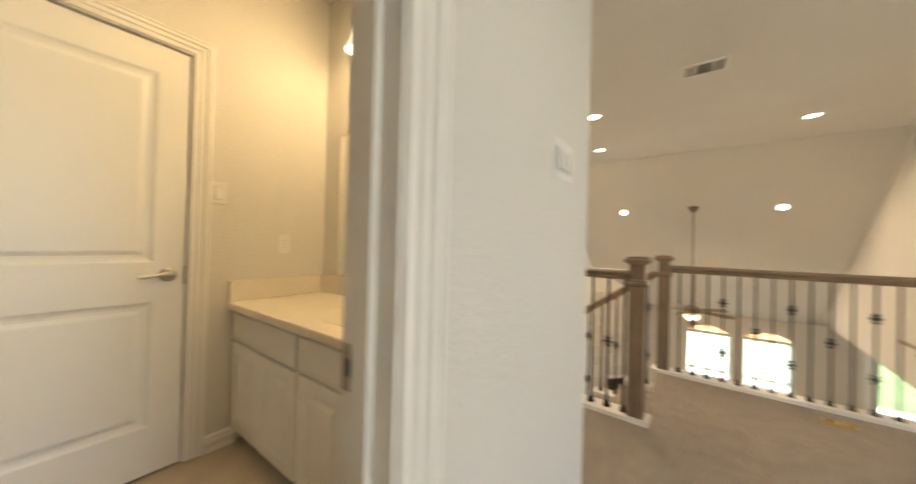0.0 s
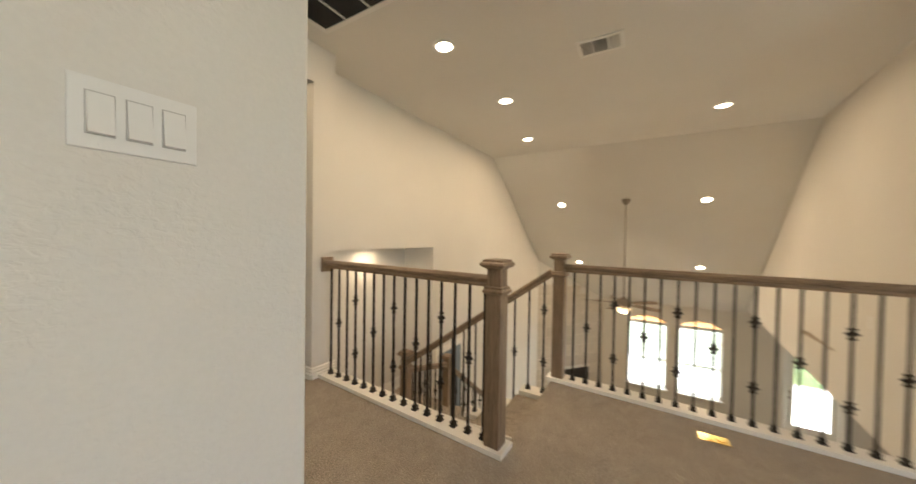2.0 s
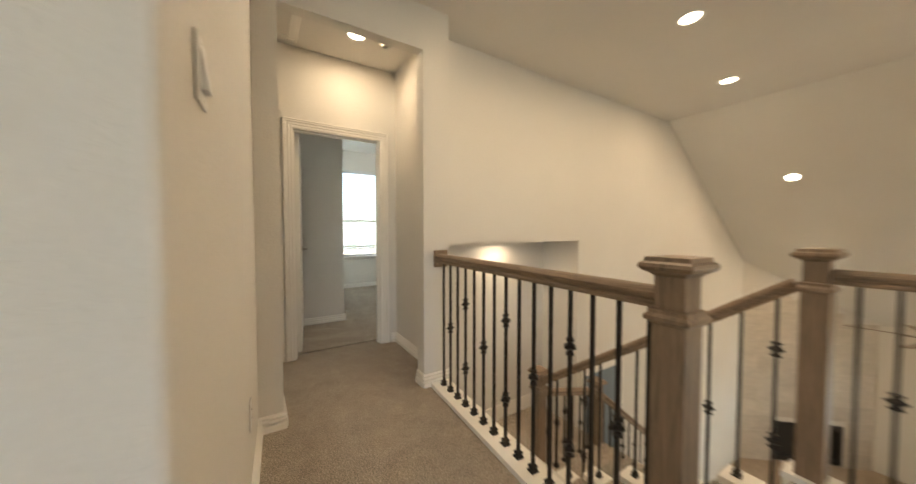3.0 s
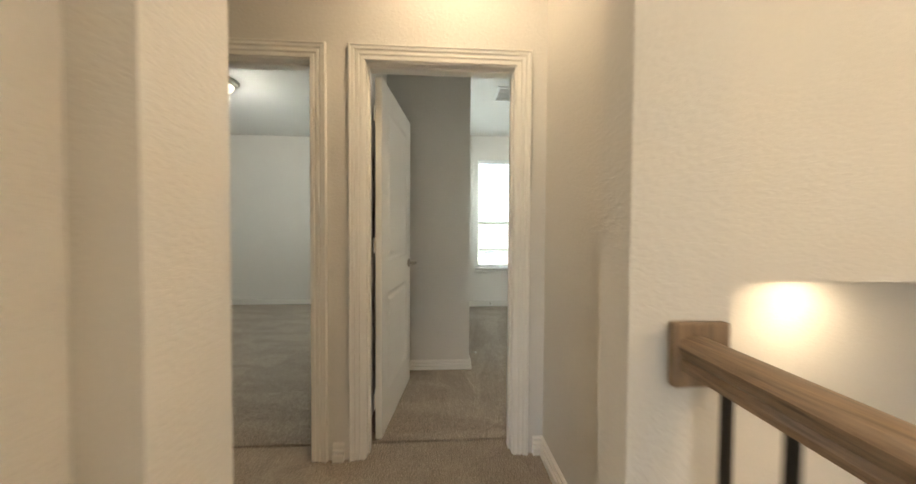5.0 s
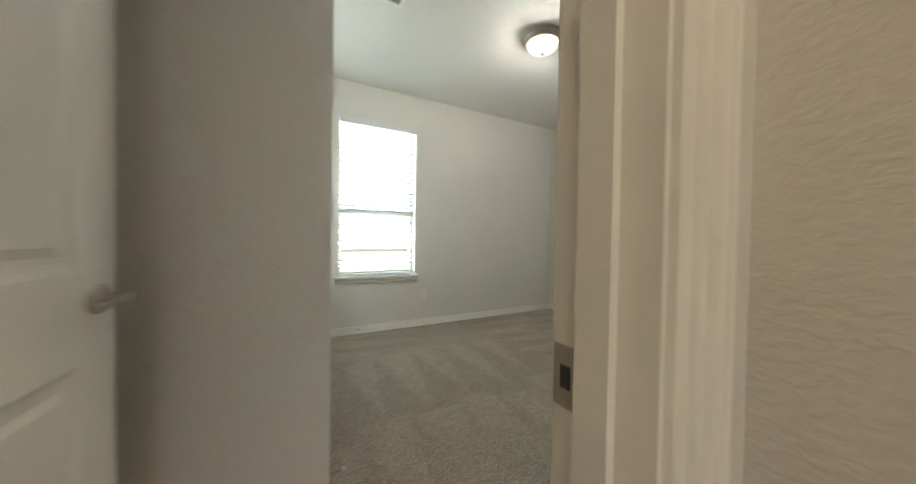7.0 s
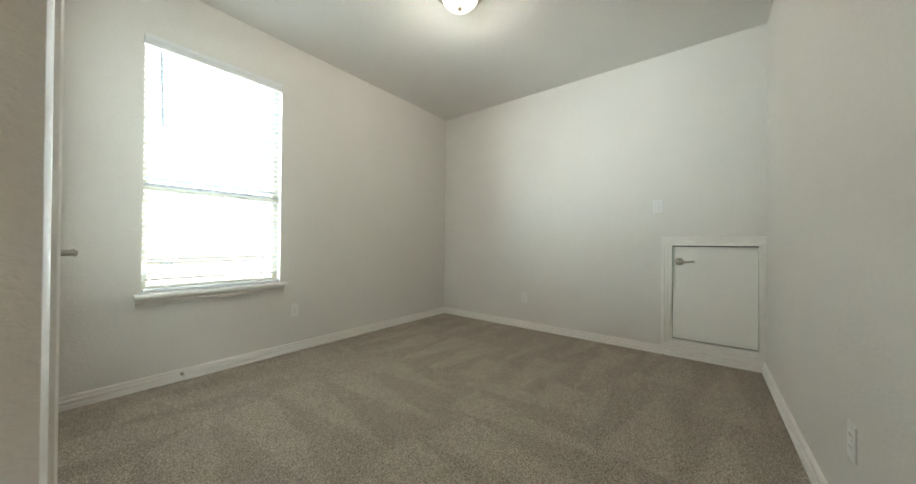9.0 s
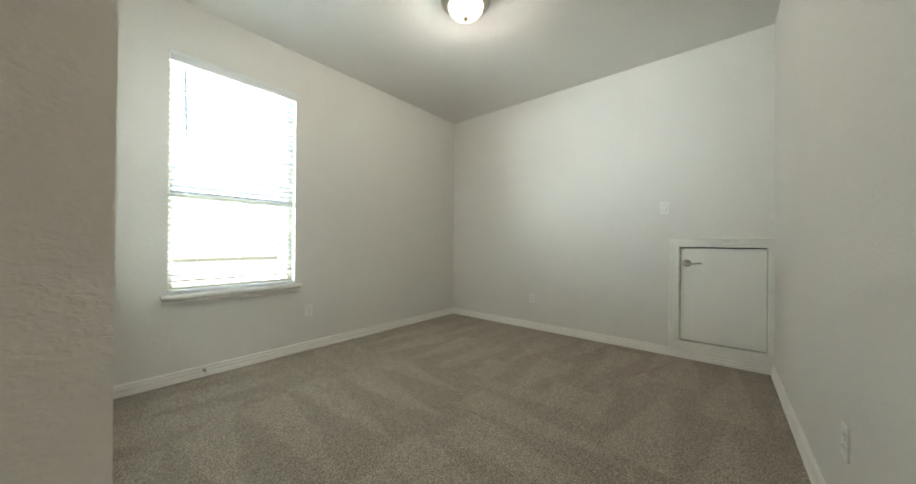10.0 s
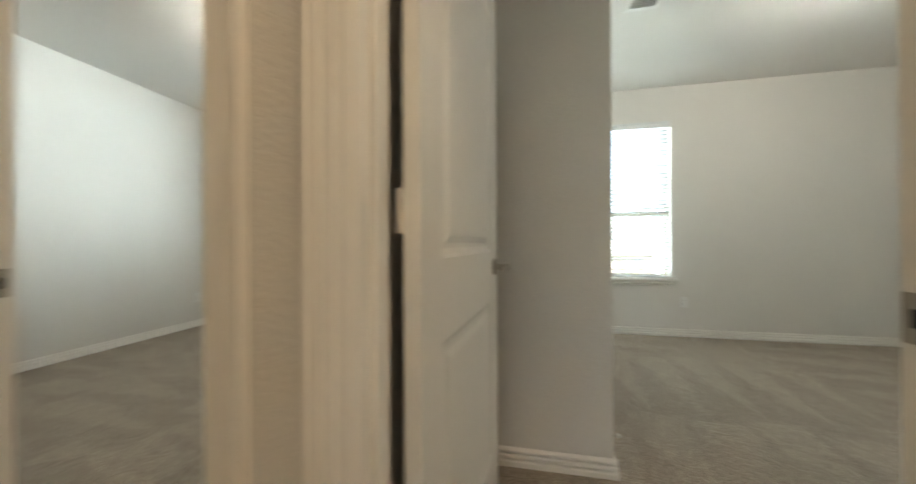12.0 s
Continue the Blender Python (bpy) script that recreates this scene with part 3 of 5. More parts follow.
wall_along_x("wall_bedroom_north", 2.10, 5.62, YW, YW + 0.15, 0, CEIL, [(WX0, WX1, WZ0, WZ1)])
wall_along_y("wall_bedroom_east", YB, YW, 5.51, 5.62, 0, CEIL, [(3.372, 3.970, 0.150, 1.005)])
LX0, LX1 = 0.05, 0.95
wall_along_x("wall_left_bedroom_north", -2.27, 1.30, 6.88, 7.0, 0, CEIL, [(LX0, LX1, WZ0, WZ1)])

# trim
for name, a, b, out in (
    ("baseboard", (BD1 + 0.112, 0.63), (1.118, 0.63), (0, -1)), ("baseboard", (1.117, 0.614), (1.185, 2.20), (1, 0)),
    ("baseboard", (1.185, 2.20), (1.326, 2.20), (0, -1)), ("baseboard", (1.31, 2.20), (1.31, 2.44), (1, 0)),
    ("baseboard", (2.21, 2.19), (2.21, 2.31), (-1, 0)), ("baseboard", (2.194, 2.19), (2.42, 2.19), (0, -1)),
    ("baseboard", (2.395, 2.31), (2.395, YH), (-1, 0)), ("baseboard", (DR1 + 0.11, YH), (2.395, YH), (0, -1)),
    ("baseboard", (DL1 + 0.11, YH), (DR0 - 0.11, YH), (0, -1)), ("baseboard", (0.285, YH), (DL0 - 0.11, YH), (0, -1)),
    ("baseboard", (0.285, 2.44), (0.285, YH), (1, 0)), ("baseboard", (3.12, -2.0), (3.12, -1.749), (-1, 0)),
    ("baseboard", (3.12, -2.0), (3.24, -2.0), (0, -1)),
    ("baseboard", (1.40, 4.285), (2.116, 4.285), (0, -1)), ("baseboard", (2.10, 4.269), (2.10, 5.37), (1, 0)),
    ("baseboard", (2.10, 6.32), (2.10, YW), (1, 0)), ("baseboard", (2.10, YW), (5.51, YW), (0, -1)),
    ("baseboard", (5.51, YB), (5.51, YW), (-1, 0)), ("baseboard", (DR1 + 0.11, YB), (5.51, YB), (0, 1)),
    ("baseboard", (1.40, YB), (1.40, 4.285), (1, 0)),
    ("baseboard", (-2.27, 6.88), (1.30, 6.88), (0, -1)), ("baseboard", (-2.27, YB), (-2.27, 6.88), (1, 0)), ("baseboard", (1.30, YB), (1.30, 6.88), (-1, 0)),
    ("baseboard", (0.425, 2.33), (0.56, 2.33), (0, -1)),
):
    baseboard(name, a, b, out)
structure("baseboard", strip(BASE, (3.13, -1.757, 0), (3.23, -1.765, 0), (0, 1, 0), (0, 0, 1)), M_TRIM, "white stepped-profile painted baseboard", "baseboard")
casing("trim_bath_door", "x", BD0 - 0.006, BD1 + 0.006, 0.63, -1, DOOR_H + 0.006)
jamb("jamb_bath_door", "x", BD0, BD1, 0.63, 0.745, DOOR_H, 0.672, 0.708)
for a, b, n in ((DL0, DL1, "left"), (DR0, DR1, "right")):
    casing("trim_bedroom_door_" + n, "x", a - 0.006, b + 0.006, YH, -1, DOOR_H + 0.006)
    casing("trim_bedroom_door_inner_" + n, "x", a - 0.006, b + 0.006, YB, 1, DOOR_H + 0.006)
    jamb("jamb_bedroom_door_" + n, "x", a, b, YH, YB, DOOR_H, YH + 0.04, YB - 0.037)
casing("trim_closet_door", "y", 5.478, 6.222, 2.10, 1, DOOR_H + 0.006)
jamb("jamb_closet_door", "y", 5.478, 6.222, 1.99, 2.10, DOOR_H, 2.02, 2.06)
casing("trim_access_door", "y", 3.382, 3.960, 5.51, -1, 0.992, 0.163, True)
jamb("jamb_bath_inner", "x", -0.385, 0.335, 2.33, 2.44, DOOR_H, 2.376, 2.41)
casing("trim_bath_inner_door", "x", -0.391, 0.341, 2.33, -1, DOOR_H + 0.006)

# ---------------------------------------------------------------- staircase
RISE, RUN, SY = 0.178, 0.27, 0.52
stairs = thing("staircase", pose(2.8, 0.6, -1.07), "carpeted staircase with white stepped curb, going down to a landing", "staircase")
inv = stairs.matrix_world.inverted()


def stair_part(name, bm, material, label=""):
    bmesh.ops.transform(bm, matrix=inv, verts=bm.verts)
    return part(name, bm, material, stairs, label)


for i in range(5):
    y0, top = SY + RUN * i, -RISE * (i + 1)
    stair_part("step", box(2.396, 3.23, y0, y0 + RUN + 0.02, top - 0.25, top, 0.012), M_CARPET, "taupe carpeted step")
    stair_part("curb", box(3.23, 3.375, y0, y0 + RUN, top - 0.35, top + 0.035, 0.004), M_TRIM, "white painted stair curb")
    stair_part("riser_skirt", box(2.385, 2.396, y0, y0 + RUN, top - 0.25, top + 0.16), M_TRIM)
stair_part("landing", box(2.485, 4.20, SY + 5 * RUN, 2.98, -1.30, -6 * RISE), M_CARPET, "taupe carpeted landing")
stair_part("landing_skirt", box(2.485, 4.28, 2.965, 2.98, -6 * RISE, -6 * RISE + 0.16), M_TRIM)
for i in range(11):
    x0, top = 4.20 + 0.25 * i, -RISE * (i + 7)
    stair_part("step", box(x0, x0 + 0.27, 2.04, 2.453, top - 0.25, top, 0.012), M_CARPET, "taupe carpeted step")

# ---------------------------------------------------------------- railings
RAIL_TOP = 0.972
RAILP = [(-0.028, 0), (0.028, 0), (0.030, 0.012), (0.024, 0.022), (0.033, 0.032), (0.035, 0.046), (0.026, 0.059), (0.010, 0.064), (-0.010, 0.064), (-0.026, 0.059), (-0.035, 0.046), (-0.033, 0.032), (-0.024, 0.022), (-0.030, 0.012)]


def newel(m, h, label, w=0.045):
    n = thing("newel_post", m, label, "newel post", "newel posts of the staircase")
    part("shaft", square_turn([(w, 0), (w, h - 0.20)]), M_POSTWOOD, n)
    part("collar", square_turn([(w, h - 0.20), (w + 0.004, h - 0.195), (w + 0.016, h - 0.185), (w + 0.016, h - 0.175), (w + 0.008, h - 0.165), (w + 0.008, h - 0.155), (w - 0.004, h - 0.150)]), M_POSTWOOD, n, "moulded wooden collar")
    part("neck", square_turn([(w - 0.004, h - 0.15), (w - 0.004, h - 0.06)]), M_POSTWOOD, n)
    part("cap", square_turn([(w - 0.004, h - 0.06), (w + 0.004, h - 0.052), (w + 0.022, h - 0.042), (w + 0.028, h - 0.032), (w + 0.026, h - 0.022), (w + 0.016, h - 0.016), (w + 0.014, h - 0.004), (w * 0.5, h)]), M_POSTWOOD, n, "stepped square wooden cap")
    return n


KNOT = [(0.0065, -0.036), (0.0155, -0.031), (0.0145, -0.026), (0.0095, -0.021), (0.0105, -0.012), (0.0165, -0.007), (0.0225, -0.0015), (0.0225, 0.0015), (0.0165, 0.007), (0.0105, 0.012), (0.0095, 0.021), (0.0145, 0.026), (0.0155, 0.031), (0.0065, 0.036)]
SHOE = [(0.019, 0), (0.019, 0.008), (0.013, 0.013), (0.013, 0.021), (0.017, 0.024), (0.015, 0.031), (0.0075, 0.036)]


def baluster(kind, z0, z1, base):
    """A square iron baluster with no, one or two knuckles, standing at its local origin."""
    b = thing("baluster", Matrix(), "slim black iron baluster with " + ("no knuckle" if kind == 0 else "one knuckle" if kind == 1 else "two knuckles"), "baluster", "iron balusters")
    part("bar", box(-0.0065, 0.0065, -0.0065, 0.0065, 0.0, z1 - z0), M_IRON, b)
    part("shoe", square_turn(SHOE), M_IRON, b)
    for z in ((), (0.5,), (0.27, 0.735))[kind]:
        k = square_turn(KNOT)
        bmesh.ops.transform(k, matrix=Matrix.Translation((0, 0, (z1 - z0) * z)) @ Matrix.Rotation(radians(45), 4, "Z"), verts=k.verts)
        part("knuckle", k, M_IRON, b)
    return b


def guard(name, a, b, label, n, first):
    """A level railing from a to b in plan."""
    a, b = Vector((*a, 0)), Vector((*b, 0))
    mid, d = (a + b) / 2, (b - a).normalized()
    side = Vector((d.y, -d.x, 0))
    g = thing(name, Matrix.Translation(mid), label, "railing")
    up = Vector((0, 0, RAIL_TOP - 0.064))
    part("handrail", strip(RAILP, a - mid + up, b - mid + up, side, (0, 0, 1)), M_RAILWOOD, g, "moulded stained oak handrail", True)
    turn = Matrix.Rotation(math.atan2(d.y, d.x) - math.pi / 2, 4, "Z")
    for i in range(n):
        copy_thing(PROTO[(0, 1, 0, 2)[(i + first) % 4]], Matrix.Translation(a + (b - a) * ((i + 0.27) / n) + Vector((0, 0, 0.028))) @ turn)
    return g


def curb_board(a, b, w):
    a, b = Vector(a), Vector(b)
    d = (b - a).normalized() * w / 2
    s = Vector((d.y, -d.x))
    bm = slab([a - s, b - s, b + s, a + s], 0.0, 0.028)
    return structure("rail_curb", bm, M_TRIM, "white painted curb under the railing", "trim")


PROTO = {k: baluster(k, 0.028, RAIL_TOP - 0.06, 0) for k in (0, 1, 2)}
N1, N2, R1, R2 = (2.222, 0.571), (3.307, 0.474), (2.325, 2.19), (3.185, -1.765)
curb_board((N1[0] - 0.004, 0.495), R1, 0.145)
curb_board(R2, (N2[0] + 0.005, 0.555), 0.145)
structure("loft_fascia", slab([(3.253, -1.75), (3.375, 0.58), (3.387, 0.58), (3.265, -1.75)], -0.38, 0.0), M_TRIM, "white fascia board below the railing", "trim")
newel(pose(*N1, 0.028, 0, 0, -4), 1.038, "square stained oak newel post with stepped cap")
newel(pose(*N2, 0.028, 0, 0, -3), 1.034, "square stained oak newel post with stepped cap")
guard("railing_hall", (2.225, 0.616), (2.324, 2.175), "loft guard railing with oak handrail beside the hall", 15, 0)
guard("railing_loft", (3.186, -1.75), (3.305, 0.43), "loft guard railing with oak handrail above the living room", 22, 1)


def rosette(m):
    r = thing("rail_rosette", m, "square stained oak rosette plate on the wall", "rosette")
    part("plate", box(-0.055, 0.055, -0.02, 0, -0.062, 0.062, 0.006), M_POSTWOOD, r)
    return r


rosette(pose(2.338, 2.19, 0.935))
rosette(pose(3.19, -1.765, 0.935, 0, 0, 177))

# sloped rail down to the landing
NA = (3.300, 2.11)
slope_rail = thing("railing_stair", pose(3.304, 1.30, 0.0), "sloped oak handrail going down beside the stairs", "railing")
ra, rb = Vector((0.003, -0.78, 0.868)), Vector((-0.003, 0.77, -0.225))
along = (rb - ra).normalized()
part("handrail", strip(RAILP, ra, rb, (1, 0, 0), Vector((1, 0, 0)).cross(along)), M_RAILWOOD, slope_rail, "moulded stained oak handrail", True)
FULL = RAIL_TOP - 0.06 - 0.028
for i in range(11):
    y = 0.60 + 0.131 * i
    zt = 0.868 - 0.705 * (y - 0.52) + 0.012
    zb = -RISE * (min(4, int((y - SY) / RUN)) + 1) + 0.035
    c = copy_thing(PROTO[(2, 0, 1, 0)[i % 4]], Matrix.Translation((3.304, y, zb)))
    c.scale = (1, 1, (zt - zb) / FULL)
newel(pose(*NA, -6 * RISE), 0.985, "square stained oak newel post on the landing")
NB = (4.15, 2.11)
newel(pose(*NB, -7 * RISE - 0.15), 1.0, "square stained oak newel post at the lower stair flight")
low_rail = thing("railing_lower", pose(4.9, 2.11, -1.2), "sloped oak handrail of the lower stair flight", "railing")
la, lb = Vector((-0.71, 0, 0.60)), Vector((1.3, 0, -0.98))
al2 = (lb - la).normalized()
part("handrail", strip(RAILP, la, lb, (0, 1, 0), al2.cross(Vector((0, 1, 0)))), M_RAILWOOD, low_rail, "moulded stained oak handrail", True)
part("handrail", strip(RAILP, (-1.56, 0, 0.86), (-0.79, 0, 0.66), (0, 1, 0), (0, 0, 1)), M_RAILWOOD, low_rail, "short moulded oak handrail", True)
for i in range(13):
    x = 4.27 + 0.125 * i
    zt = -1.2 + 0.60 - 0.786 * (x - 4.19) + 0.02
    zb = -RISE * (int((x - 4.20) / 0.25) + 7)
    c = copy_thing(PROTO[(0, 1, 0, 2)[i % 4]], Matrix.Translation((x, 2.11, zb)))
    c.scale = (1, 1, max(0.2, (zt - zb) / FULL))
for i in range(6):
    x = 3.42 + 0.115 * i
    c = copy_thing(PROTO[(1, 0, 2, 0)[i % 4]], Matrix.Translation((x, 2.11, -6 * RISE)))
    c.scale = (1, 1, (-0.34 - 0.26 * (x - 3.34) + 6 * RISE + 0.012) / FULL)
for k in PROTO.values():
    for o in (*k.children_recursive, k):
        bpy.data.objects.remove(o)

# ---------------------------------------------------------------- doors
bed_door = door("bedroom_door", pose(1.524, YB + 0.012, 0.018, 0, 0, 83.2), 0.745, 2.003, "white two-panel bedroom door standing open on white hinges", True, True, True)
strike_plate("strike_plate", pose(DR1, YB - 0.018, 0.932, 0, 0, -90))
strike_plate("strike_plate", pose(DL0, YB - 0.02, 0.945, 0, 0, 90))
strike_plate("strike_plate", pose(BD1, 0.725, 0.93, 0, 0, -90))
closet = door("closet_door", pose(2.064, 6.218, 0.018, 0, 0, -90), 0.735, 2.003, "white two-panel closet door with nickel lever, closed", False, False, True, thick=0.035)
for z in (0.22, 1.02, 1.82):
    hb = hinge_bm()
    bmesh.ops.transform(hb, matrix=pose(0.0, 0.040, z), verts=hb.verts)
    part("hinge", hb, M_TRIM, closet, "white painted butt hinge")
bath_door = door("bath_door", pose(-0.382, 2.338, 0.012), 0.71, 2.003, "white two-panel bathroom door with nickel lever, closed", False, True, False)
# a small cylinder stands for the latch and strike edge, not a hinge
part("knuckle", cyl(bmesh.new(), 0.007, 0.09, Matrix.Translation((0.713, -0.004, 0.92)), 10), M_NICKEL, bath_door, "nickel latch and strike edge")

access = thing("access_door", pose(5.548, 3.671, 0.170), "low white flush attic access door with nickel lever", "access door")
part("panel", box(-0.018, 0.018, -0.279, 0.279, 0.0, 0.812, 0.002), M_DOOR, access)
lever(access, Matrix.Translation((-0.018, 0.232, 0.680)) @ pose(0, 0, 0, 0, -90) @ pose(0, 0, 0, 0, 0, 90), -1)
structure("access_reveal", box(5.515, 5.60, 3.373, 3.384, 0.151, 1.004), M_TRIM, "white reveal of the access door", "door jamb")
structure("access_reveal", box(5.515, 5.60, 3.958, 3.969, 0.151, 1.004), M_TRIM, "white reveal of the access door", "door jamb")
# black sheet added to darken the gap round the access panel
structure("access_back", box(5.60, 5.615, 3.385, 3.957, 0.151, 1.004), M_SLOT, "black sheet for the shade behind the access door", "wall")


# ---------------------------------------------------------------- windows and blinds
def window(name, m, w, h, sill=True):
    """A single-hung vinyl window; local origin at the middle of the sill on the room's face, y points outdoors."""
    o = thing(name, m, "white single-hung window with drywall returns and painted sill", "window", kind="structure")
    f = bmesh.new()
    y0, y1 = 0.075, 0.125
    for a, b, c, d in ((-w / 2, -w / 2 + 0.035, 0, h), (w / 2 - 0.035, w / 2, 0, h), (-w / 2 + 0.035, w / 2 - 0.035, 0, 0.04), (-w / 2 + 0.035, w / 2 - 0.035, h - 0.035, h)):
        bx(f, a, b, y0, y1, c, d)
    part("window_frame", f, M_VINYL, o, "cream vinyl window frame")
    part("meeting_rail", box(-w / 2 + 0.035, w / 2 - 0.035, 0.07, 0.118, h * 0.405 - 0.022, h * 0.405 + 0.022, 0.003), M_VINYL, o, "cream vinyl meeting rail")
    for c, d in ((0.04, h * 0.405 - 0.022), (h * 0.405 + 0.022, h - 0.035)):
        p = part("pane", box(-w / 2 + 0.035, w / 2 - 0.035, 0.096, 0.100, c, d), M_GLASS, o)
        p.visible_shadow = False
    if sill:
        s = bmesh.new()
        bx(s, -w / 2 - 0.04, w / 2 + 0.04, -0.075, 0.0, -0.022, 0.0, 0.005)
        bx(s, -w / 2, w / 2, 0.0, 0.075, -0.02, 0.001)
        part("window_sill", s, M_TRIM, o, "white painted stool")
        part("apron", strip([(0, 0), (-0.012, 0), (-0.02, 0.02), (-0.012, 0.03), (-0.03, 0.055), (0, 0.055)], (-w / 2 - 0.03, 0, -0.078), (w / 2 + 0.03, 0, -0.078), (0, 1, 0), (0, 0, 1)), M_TRIM, o, "white moulded apron")
    return o


def blind(name, m, w, h, wand=True, tilt=8, pitch=0.0425):
    o = thing(name, m, "white faux-wood blind, lowered with its slats open", "window blind", "window blinds")
    part("valance", strip([(0.004, 0), (-0.012, 0), (-0.014, 0.02), (-0.010, 0.045), (-0.013, 0.068), (0.004, 0.068)], (-w / 2, 0, h - 0.068), (w / 2, 0, h - 0.068), (0, 1, 0), (0, 0, 1)), M_SLAT, o)
    part("head_rail", box(-w / 2 + 0.003, w / 2 - 0.003, 0.006, 0.058, h - 0.052, h - 0.004), M_SLAT, o)
    n = int((h - 0.13) / pitch)
    first = None
    for i in range(n):
        if first is None:
            sb = bmesh.new()
            bx(sb, -w / 2 + 0.006, w / 2 - 0.006, -0.025, 0.025, -0.0014, 0.0014)
            first = part("slat", sb, M_SLAT, o)
            s = first
        else:
            s = new("slat", first.data)
            s.parent = o
        s.matrix_basis = Matrix.Translation((0, 0.034, h - 0.095 - pitch * i)) @ Matrix.Rotation(radians(tilt), 4, "X")
    part("bottom_rail", box(-w / 2 + 0.006, w / 2 - 0.006, 0.010, 0.058, 0.006, 0.024, 0.003), M_SLAT, o)
    for x in (-w / 2 + 0.16, 0.0, w / 2 - 0.16):
        part("ladder_cord", cyl(bmesh.new(), 0.0012, h - 0.09, Matrix.Translation((x, 0.008, h / 2 - 0.02)), 6), M_SLAT, o)
    if wand:
        part("tilt_wand", cyl(bmesh.new(), 0.0045, 0.52, Matrix.Translation((-w / 2 + 0.085, -0.006, h - 0.075 - 0.26)) @ pose(0, 0, 0, 0, -1.5), 6), M_CORD, o, "grey plastic tilt wand")
    return o


bw, bh = WX1 - WX0, WZ1 - WZ0
window("window_1", pose((WX0 + WX1) / 2, YW, WZ0), bw, bh)
blind("window_blind", pose((WX0 + WX1) / 2, YW, WZ0), bw - 0.006, bh - 0.003, True, -18)
window("window_2", pose((LX0 + LX1) / 2, 6.88, WZ0), LX1 - LX0, bh)
blind("window_blind", pose((LX0 + LX1) / 2, 6.88, WZ0), LX1 - LX0 - 0.006, bh - 0.003, True, -18)
for k, (y0, y1) in enumerate(WINS):
    window("window_%d" % (3 + k), pose(XWIN, (y0 + y1) / 2, -3.02, 0, 0, -90), y1 - y0, 2.03)
    blind("window_blind", pose(XWIN, (y0 + y1) / 2, -3.02, 0, 0, -90), y1 - y0 - 0.006, 1.86, False)
    structure("arch_panel", prism([(y0, -1.16)] + [(y0 + (y1 - y0) * i / 14, -1.158 + 0.18 * math.sin(math.pi * i / 14) ** 0.8) for i in range(15)] + [(y1, -1.16)], "y", XWIN + 0.04, XWIN + 0.07), M_ARCH, "tan panel in the arched head of a window", "trim")

# glazed garden door
gd = thing("garden_door", pose(XWIN + 0.05, -3.59, LOW), "white glazed back door with satin knob and deadbolt", "door")
g = bmesh.new()
for a, b, c, d in ((-0.45, -0.31, 0.01, 2.40), (0.31, 0.45, 0.01, 2.40), (-0.31, 0.31, 0.01, 0.26), (-0.31, 0.31, 2.25, 2.40)):
    bx(g, -0.02, 0.02, a, b, c, d)
part("stile_frame", g, M_DOOR, gd)
gp = part("pane", box(-0.004, 0.004, -0.31, 0.31, 0.26, 2.25), M_GLASS, gd)
gp.visible_shadow = False
for z in (0.93, 1.07):
    part("knob", lathe([(0, 0), (0.03, 0), (0.03, 0.006), (0.012, 0.012), (0.012, 0.03), (0.027, 0.04), (0.027, 0.055), (0, 0.065)], 16, None, Matrix.Translation((-0.02, 0.38, z)) @ pose(0, 0, 0, 0, -90)), M_NICKEL, gd, soft=True)
casing("trim_garden_door", "y", -4.05, -3.12, XWIN, -1, -1.05, LOW)


# ---------------------------------------------------------------- ceiling fixtures
def can_light(m, watts, spread=180):
    o = thing("recessed_light", m, "lit recessed downlight with white trim ring", "ceiling light", "recessed downlights")
    part("trim_ring", lathe([(0.066, 0.0), (0.096, -0.001), (0.096, -0.004), (0.090, -0.008), (0.066, -0.005)], 32, ring=True), M_VENT, o, soft=True)
    part("lens", lathe([(0.0, -0.0045), (0.040, -0.0045), (0.066, -0.0035), (0.066, -0.001), (0.0, -0.001)], 32), M_LENS, o, "glowing warm white lens")
    lamp("downlight_lamp", m @ Matrix.Translation((0, 0, -0.012)), watts, 0.15, WARM, spread)
    return o


CAN = 1.75
for x, y in ((2.766, 1.311), (3.962, 1.262), (5.43, 1.49), (5.257, -0.865)):
    can_light(pose(x, y, CEIL), CAN if y > 0 else 1.3)
tilt = math.degrees(math.atan(SLOPE))
for y in (-1.03, 1.41):
    can_light(pose(7.49, y, slope_z(7.49), 0, tilt, 0), CAN)
can_light(pose(1.905, 2.79, CEIL), 1.1, 176)
can_light(pose(3.47, 2.75, 1.03), 0.5, 160)
# unseen downlight added behind the camera to light the loft's near walls
can_light(pose(0.4, -2.2, CEIL), 1.6)
can_light(pose(9.41, -1.20, slope_z(9.41), 0, tilt, 0), CAN)
can_light(pose(9.43, 1.36, slope_z(9.43), 0, tilt, 0), CAN)


